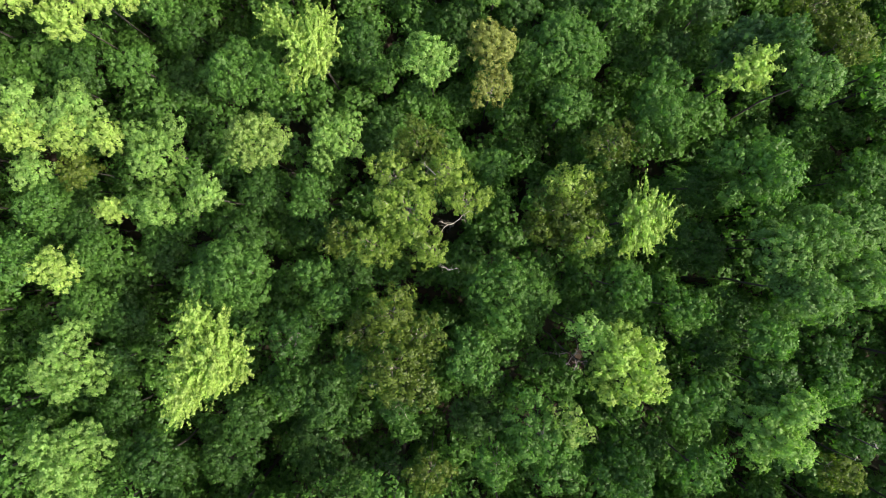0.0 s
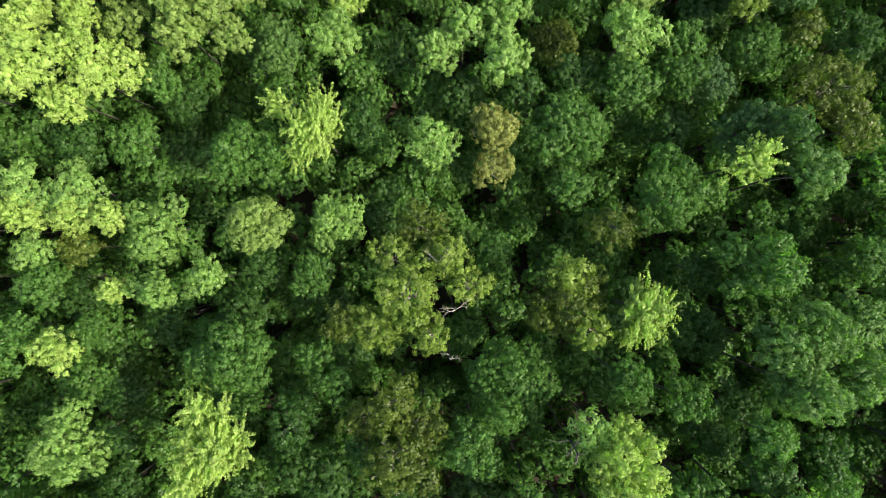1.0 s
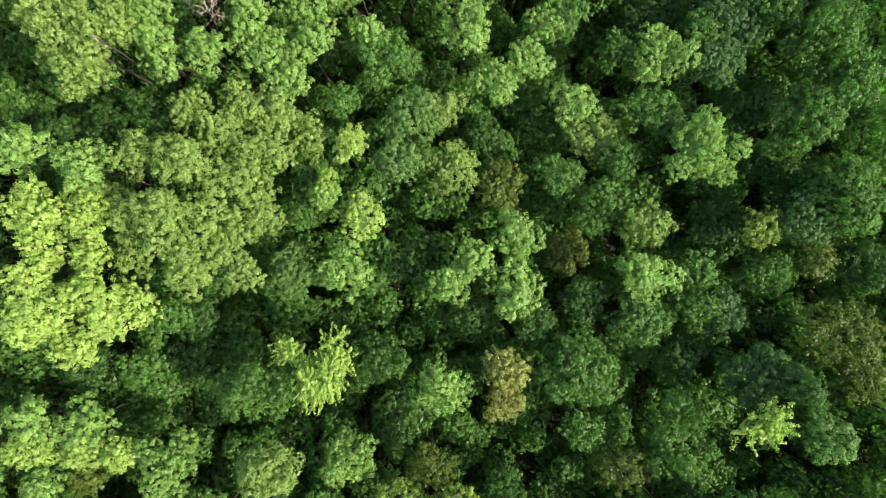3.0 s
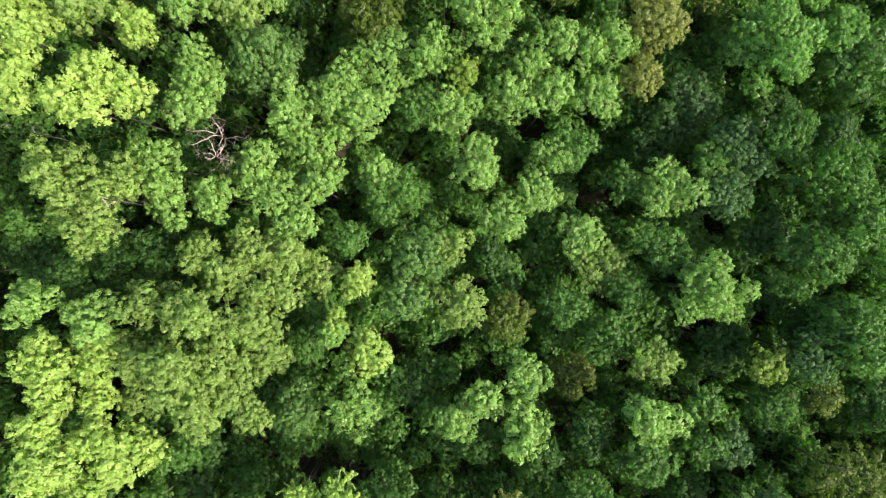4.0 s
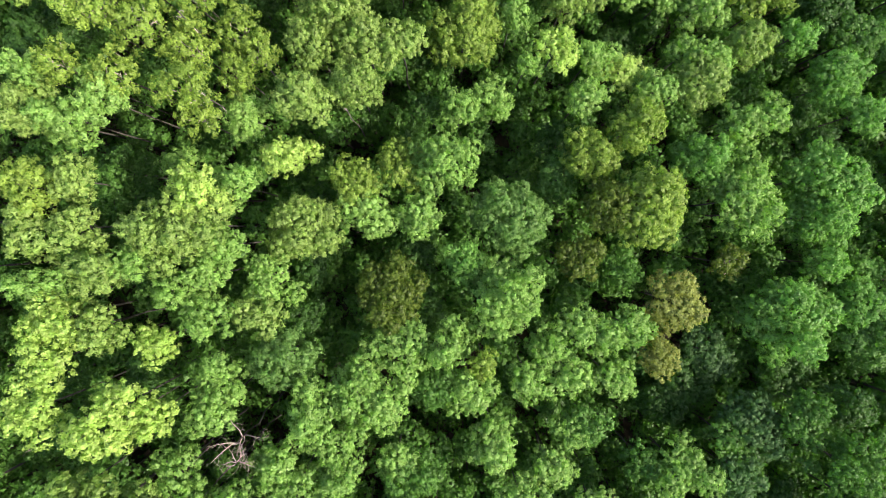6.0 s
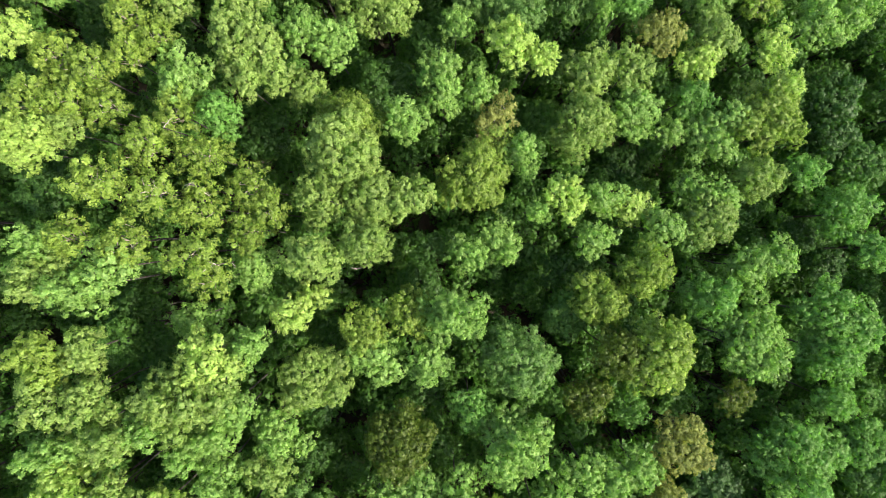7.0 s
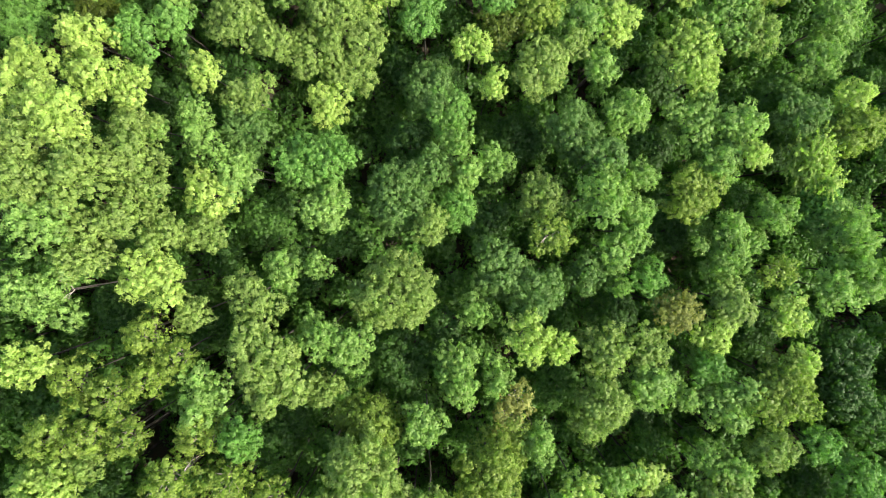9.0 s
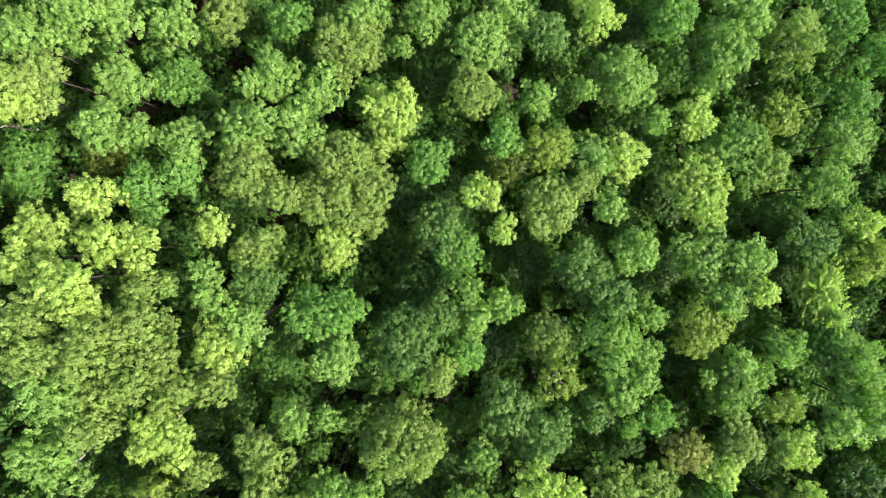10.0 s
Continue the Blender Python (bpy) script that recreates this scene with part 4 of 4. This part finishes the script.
tree("lobed", "fresh", -0.6, 109.3, 15.4, 1.36)
tree("round", "vivid", -27.6, 109.4, 17.3, 1.90)
tree("lobed", "fresh", -20.3, 109.4, 18.9, 1.99)
tree("round", "pale", -5.6, 109.6, 16.0, 2.05)
tree("lobed", "fresh", 3.0, 110.2, 14.8, 0.85)
tree("lobed", "fresh", -36.2, 110.9, 21.7, 1.69)
tree("round", "fresh", 6.7, 111.4, 14.6, 2.67)
tree("round", "deep", -8.7, 111.6, 12.6, 2.12)
tree("round", "vivid", 29.1, 111.9, 7.9, 2.34)
tree("round", "pale", -15.3, 112.4, 17.7, 2.65)
tree("lobed", "fresh", -11.1, 112.5, 16.4, 0.73)
tree("lobed", "fresh", -33.4, 112.5, 21.7, 1.93)
tree("round", "green", 11.5, 113.3, 11.2, 2.19)
tree("lobed", "fresh", -30.9, 113.3, 19.7, 1.63)
tree("lobed", "fresh", -28.1, 113.4, 17.1, 1.65)
tree("round", "fresh", -5.2, 113.5, 15.7, 2.33)
tree("round", "vivid", -19.6, 114.0, 17.3, 1.47)
tree("lobed", "fresh", 15.2, 114.1, 13.2, 2.85)
tree("round", "grey", 0.1, 114.4, 14.5, 1.76)
tree("lobed", "pale", -24.7, 114.9, 15.2, 1.73)
tree("lobed", "fresh", -9.6, 115.2, 15.9, 1.96)
tree("lobed", "fresh", -14.1, 115.4, 17.0, 1.91)
tree("lobed", "vivid", 30.5, 115.6, 9.1, 1.98)
tree("lobed", "pale", 21.6, 115.7, 11.4, 2.57)
tree("round", "deep", 8.6, 116.0, 10.4, 2.22)
tree("lobed", "lime", 4.0, 116.2, 14.6, 2.03)
tree("lobed", "fresh", -3.1, 116.6, 14.7, 1.84)
tree("round", "vivid", 10.5, 116.7, 13.8, 2.06)
tree("lobed", "fresh", 16.8, 118.0, 12.9, 2.11)
tree("lobed", "vivid", 27.1, 118.4, 9.4, 2.27)
# several of these are limbs of living oaks, each on an added stem
dead_tree(0.6, 1.7, 23.6, 1.35, 3, 0.4, True)
dead_tree(0.2, -1.4, 24.2, 1.05, 2, 0.1, True)
dead_tree(8.6, -7.0, 26.3, 1.33, 7, 3.1)
dead_tree(26.0, -12.0, 27.4, 0.51, 1, 0.8, True)
dead_tree(25.1, -12.9, 26.9, 0.55, 1, 2.2, True)
dead_tree(-0.6, 4.8, 23.6, 1.20, 3, 1.0, True)
dead_tree(-27.5, 22.7, 21.2, 0.80, 4, 1.0, True)
dead_tree(-22.8, 27.0, 22.6, 0.69, 2, 0.3)
dead_tree(-17.8, 40.0, 23.0, 2.40, 7, 0.7)
dead_tree(-17.5, 38.9, 22.4, 1.40, 6, 4.0)
dead_tree(-23.0, 35.4, 26.4, 0.83, 3, 0.3, True)
dead_tree(-30.6, 40.2, 23.9, 0.74, 2, 0.2)
dead_tree(-10.7, 63.2, 21.6, 0.55, 2, 0.2)
dead_tree(-19.5, 63.3, 23.9, 0.89, 3, 0.5, True)
dead_tree(-22.8, 71.9, 24.0, 0.95, 2, 1.6, True)
dead_tree(-21.0, 68.4, 24.4, 0.72, 3, 1.0, True)
dead_tree(-22.8, 67.7, 24.7, 0.79, 3, 1.6, True)
dead_tree(-31.3, 83.1, 21.9, 1.14, 2, 1.5, True)
dead_tree(-34.8, 96.0, 21.1, 0.93, 3, 0.6, True)
dead_tree(-35.2, 93.9, 21.9, 0.83, 3, 0.3, True)
dead_tree(-37.9, 105.2, 19.4, 1.19, 2, 2.9)
# ---- end of planting ----


# ---- undergrowth and the woods around ----
def thicket(name, label, spots, leaf, seed, rough):
    """Many leafy tops in one mesh: spots of x, y, top, radius. rough: a third of that many leaves, and larger ones."""
    rng = np.random.default_rng(seed)
    models = [crown_leaves(rng, 2.0, FORM["low"])[:4] for _ in range(8)]
    at, up, length, width = [], [], [], []
    for n, (x, y, top, radius) in enumerate(spots):
        p, u, l, w = (v[::rough] * (1 if i < 2 else math.sqrt(rough)) for i, v in enumerate(models[n % 8]))
        a, grow = rng.uniform(0, 6.28), radius / 2.0
        turn = np.array([[math.cos(a), -math.sin(a), 0], [math.sin(a), math.cos(a), 0], [0, 0, 1]])
        at.append(p @ turn.T * grow + [x, y, top - 2.0 * grow])
        up.append(u @ turn.T)
        length.append(l * (grow if rough > 4 else 1))
        width.append(w * (grow if rough > 4 else 1))
    me = leaf_mesh(name, np.concatenate(at), np.concatenate(up), np.concatenate(length), np.concatenate(width), LEAF[leaf], rng)
    return tagged(new(name, me), label, "undergrowth", kind="stuff")


def hidden(x, y, top, share):
    """Whether a tall crown stands right over this spot, or it is left open around a large bare stem."""
    if any((x - a) ** 2 + (y - b) ** 2 < 4.8 and s > 1.3 for a, b, s in BARE):
        return True
    return any((x - a) ** 2 + (y - b) ** 2 < (share * r) ** 2 and t - top > 2 for a, b, r, t in PLANTED)


def undergrowth_spots(step, low, high, seed, share):
    rng = random.Random(seed)
    spots = []
    for j in range(int(166 / step)):
        for i in range(int(98 / step)):
            x, y = -48 + i * step + rng.uniform(-0.45, 0.45) * step, -32 + j * step + rng.uniform(-0.45, 0.45) * step
            # raised at left so gaps catch light, lowered near the start to darken them
            top = ground_z(x, y) + rng.uniform(low, high) + 0.04 * max(0, -x) - 0.12 * max(0, 2 - y)
            if abs(x + 0.075 * y) < 0.763 * (62 - top) + 5 and not hidden(x, y, top, share):
                spots.append((x, y, top, rng.uniform(0.55, 0.8) * step))
    return spots


def far_spots(seed):
    """The woods farther off, on all sides."""
    rng = random.Random(seed)
    spots = []
    for j in range(48):
        for i in range(44):
            x, y = -130 + i * 6 + rng.uniform(-2, 2), -95 + j * 6 + rng.uniform(-2, 2)
            if abs(x) > 50 or y < -35 or y > 136:
                spots.append((x, y, ground_z(x, y) + rng.uniform(14, 20), rng.uniform(3.6, 5.0)))
    return spots


def rim_spots(seed):
    """Trees added just outside the stretch that is flown over, to close it and shade its edges."""
    rng = random.Random(seed)
    spots = []
    for j in range(46):
        for i in range(26):
            x, y = -50 + i * 3.9 + rng.uniform(-1.3, 1.3), -34 + j * 3.7 + rng.uniform(-1.3, 1.3)
            top = ground_z(x, y) + rng.uniform(14, 19)
            half = 0.763 * (62 - top) + 1.8
            if abs(x + 0.075 * y) > half or y < -17 or y > 120:
                spots.append((x, y, top, rng.uniform(2.0, 3.2)))
    return spots


def stems(spots):
    """Thin stems under the tops of the thickets, three-sided and tapered, in one mesh."""
    verts, faces = [], []
    for x, y, top, radius in spots:
        z, n, thick = ground_z(x, y) - 0.3, len(verts), 0.04 + 0.05 * radius
        for a in (0.0, 2.094, 4.189):
            verts += [(x + thick * math.cos(a), y + thick * math.sin(a), z), (x + 0.4 * thick * math.cos(a), y + 0.4 * thick * math.sin(a), top - 0.6 * radius)]
        faces += [(n, n + 2, n + 3, n + 1), (n + 2, n + 4, n + 5, n + 3), (n + 4, n, n + 1, n + 5)]
    me = bpy.data.meshes.new("stems")
    me.from_pydata(verts, [], faces)
    me.materials.append(BARK)
    return tagged(new("stems", me), "thin dark stems of saplings and surrounding trees", "stems", kind="stuff")


SAPLINGS, BUSHES, RIM, FAR = undergrowth_spots(2.5, 7.5, 12.0, 3, 0.2), undergrowth_spots(3.4, 1.5, 4.5, 4, 0.25), rim_spots(5), far_spots(6)
thicket("undergrowth", "green saplings in the shade between taller trees", SAPLINGS, "green", 11, 2)
thicket("bushes", "low green bushes and ferns on the forest floor", BUSHES, "green", 13, 3)
thicket("surrounding_woods", "leafy green treetops of the woods all around", RIM, "green", 12, 2)
thicket("far_woods", "green treetops of the woods farther off", FAR, "green", 14, 7)
stems(SAPLINGS + RIM + FAR)
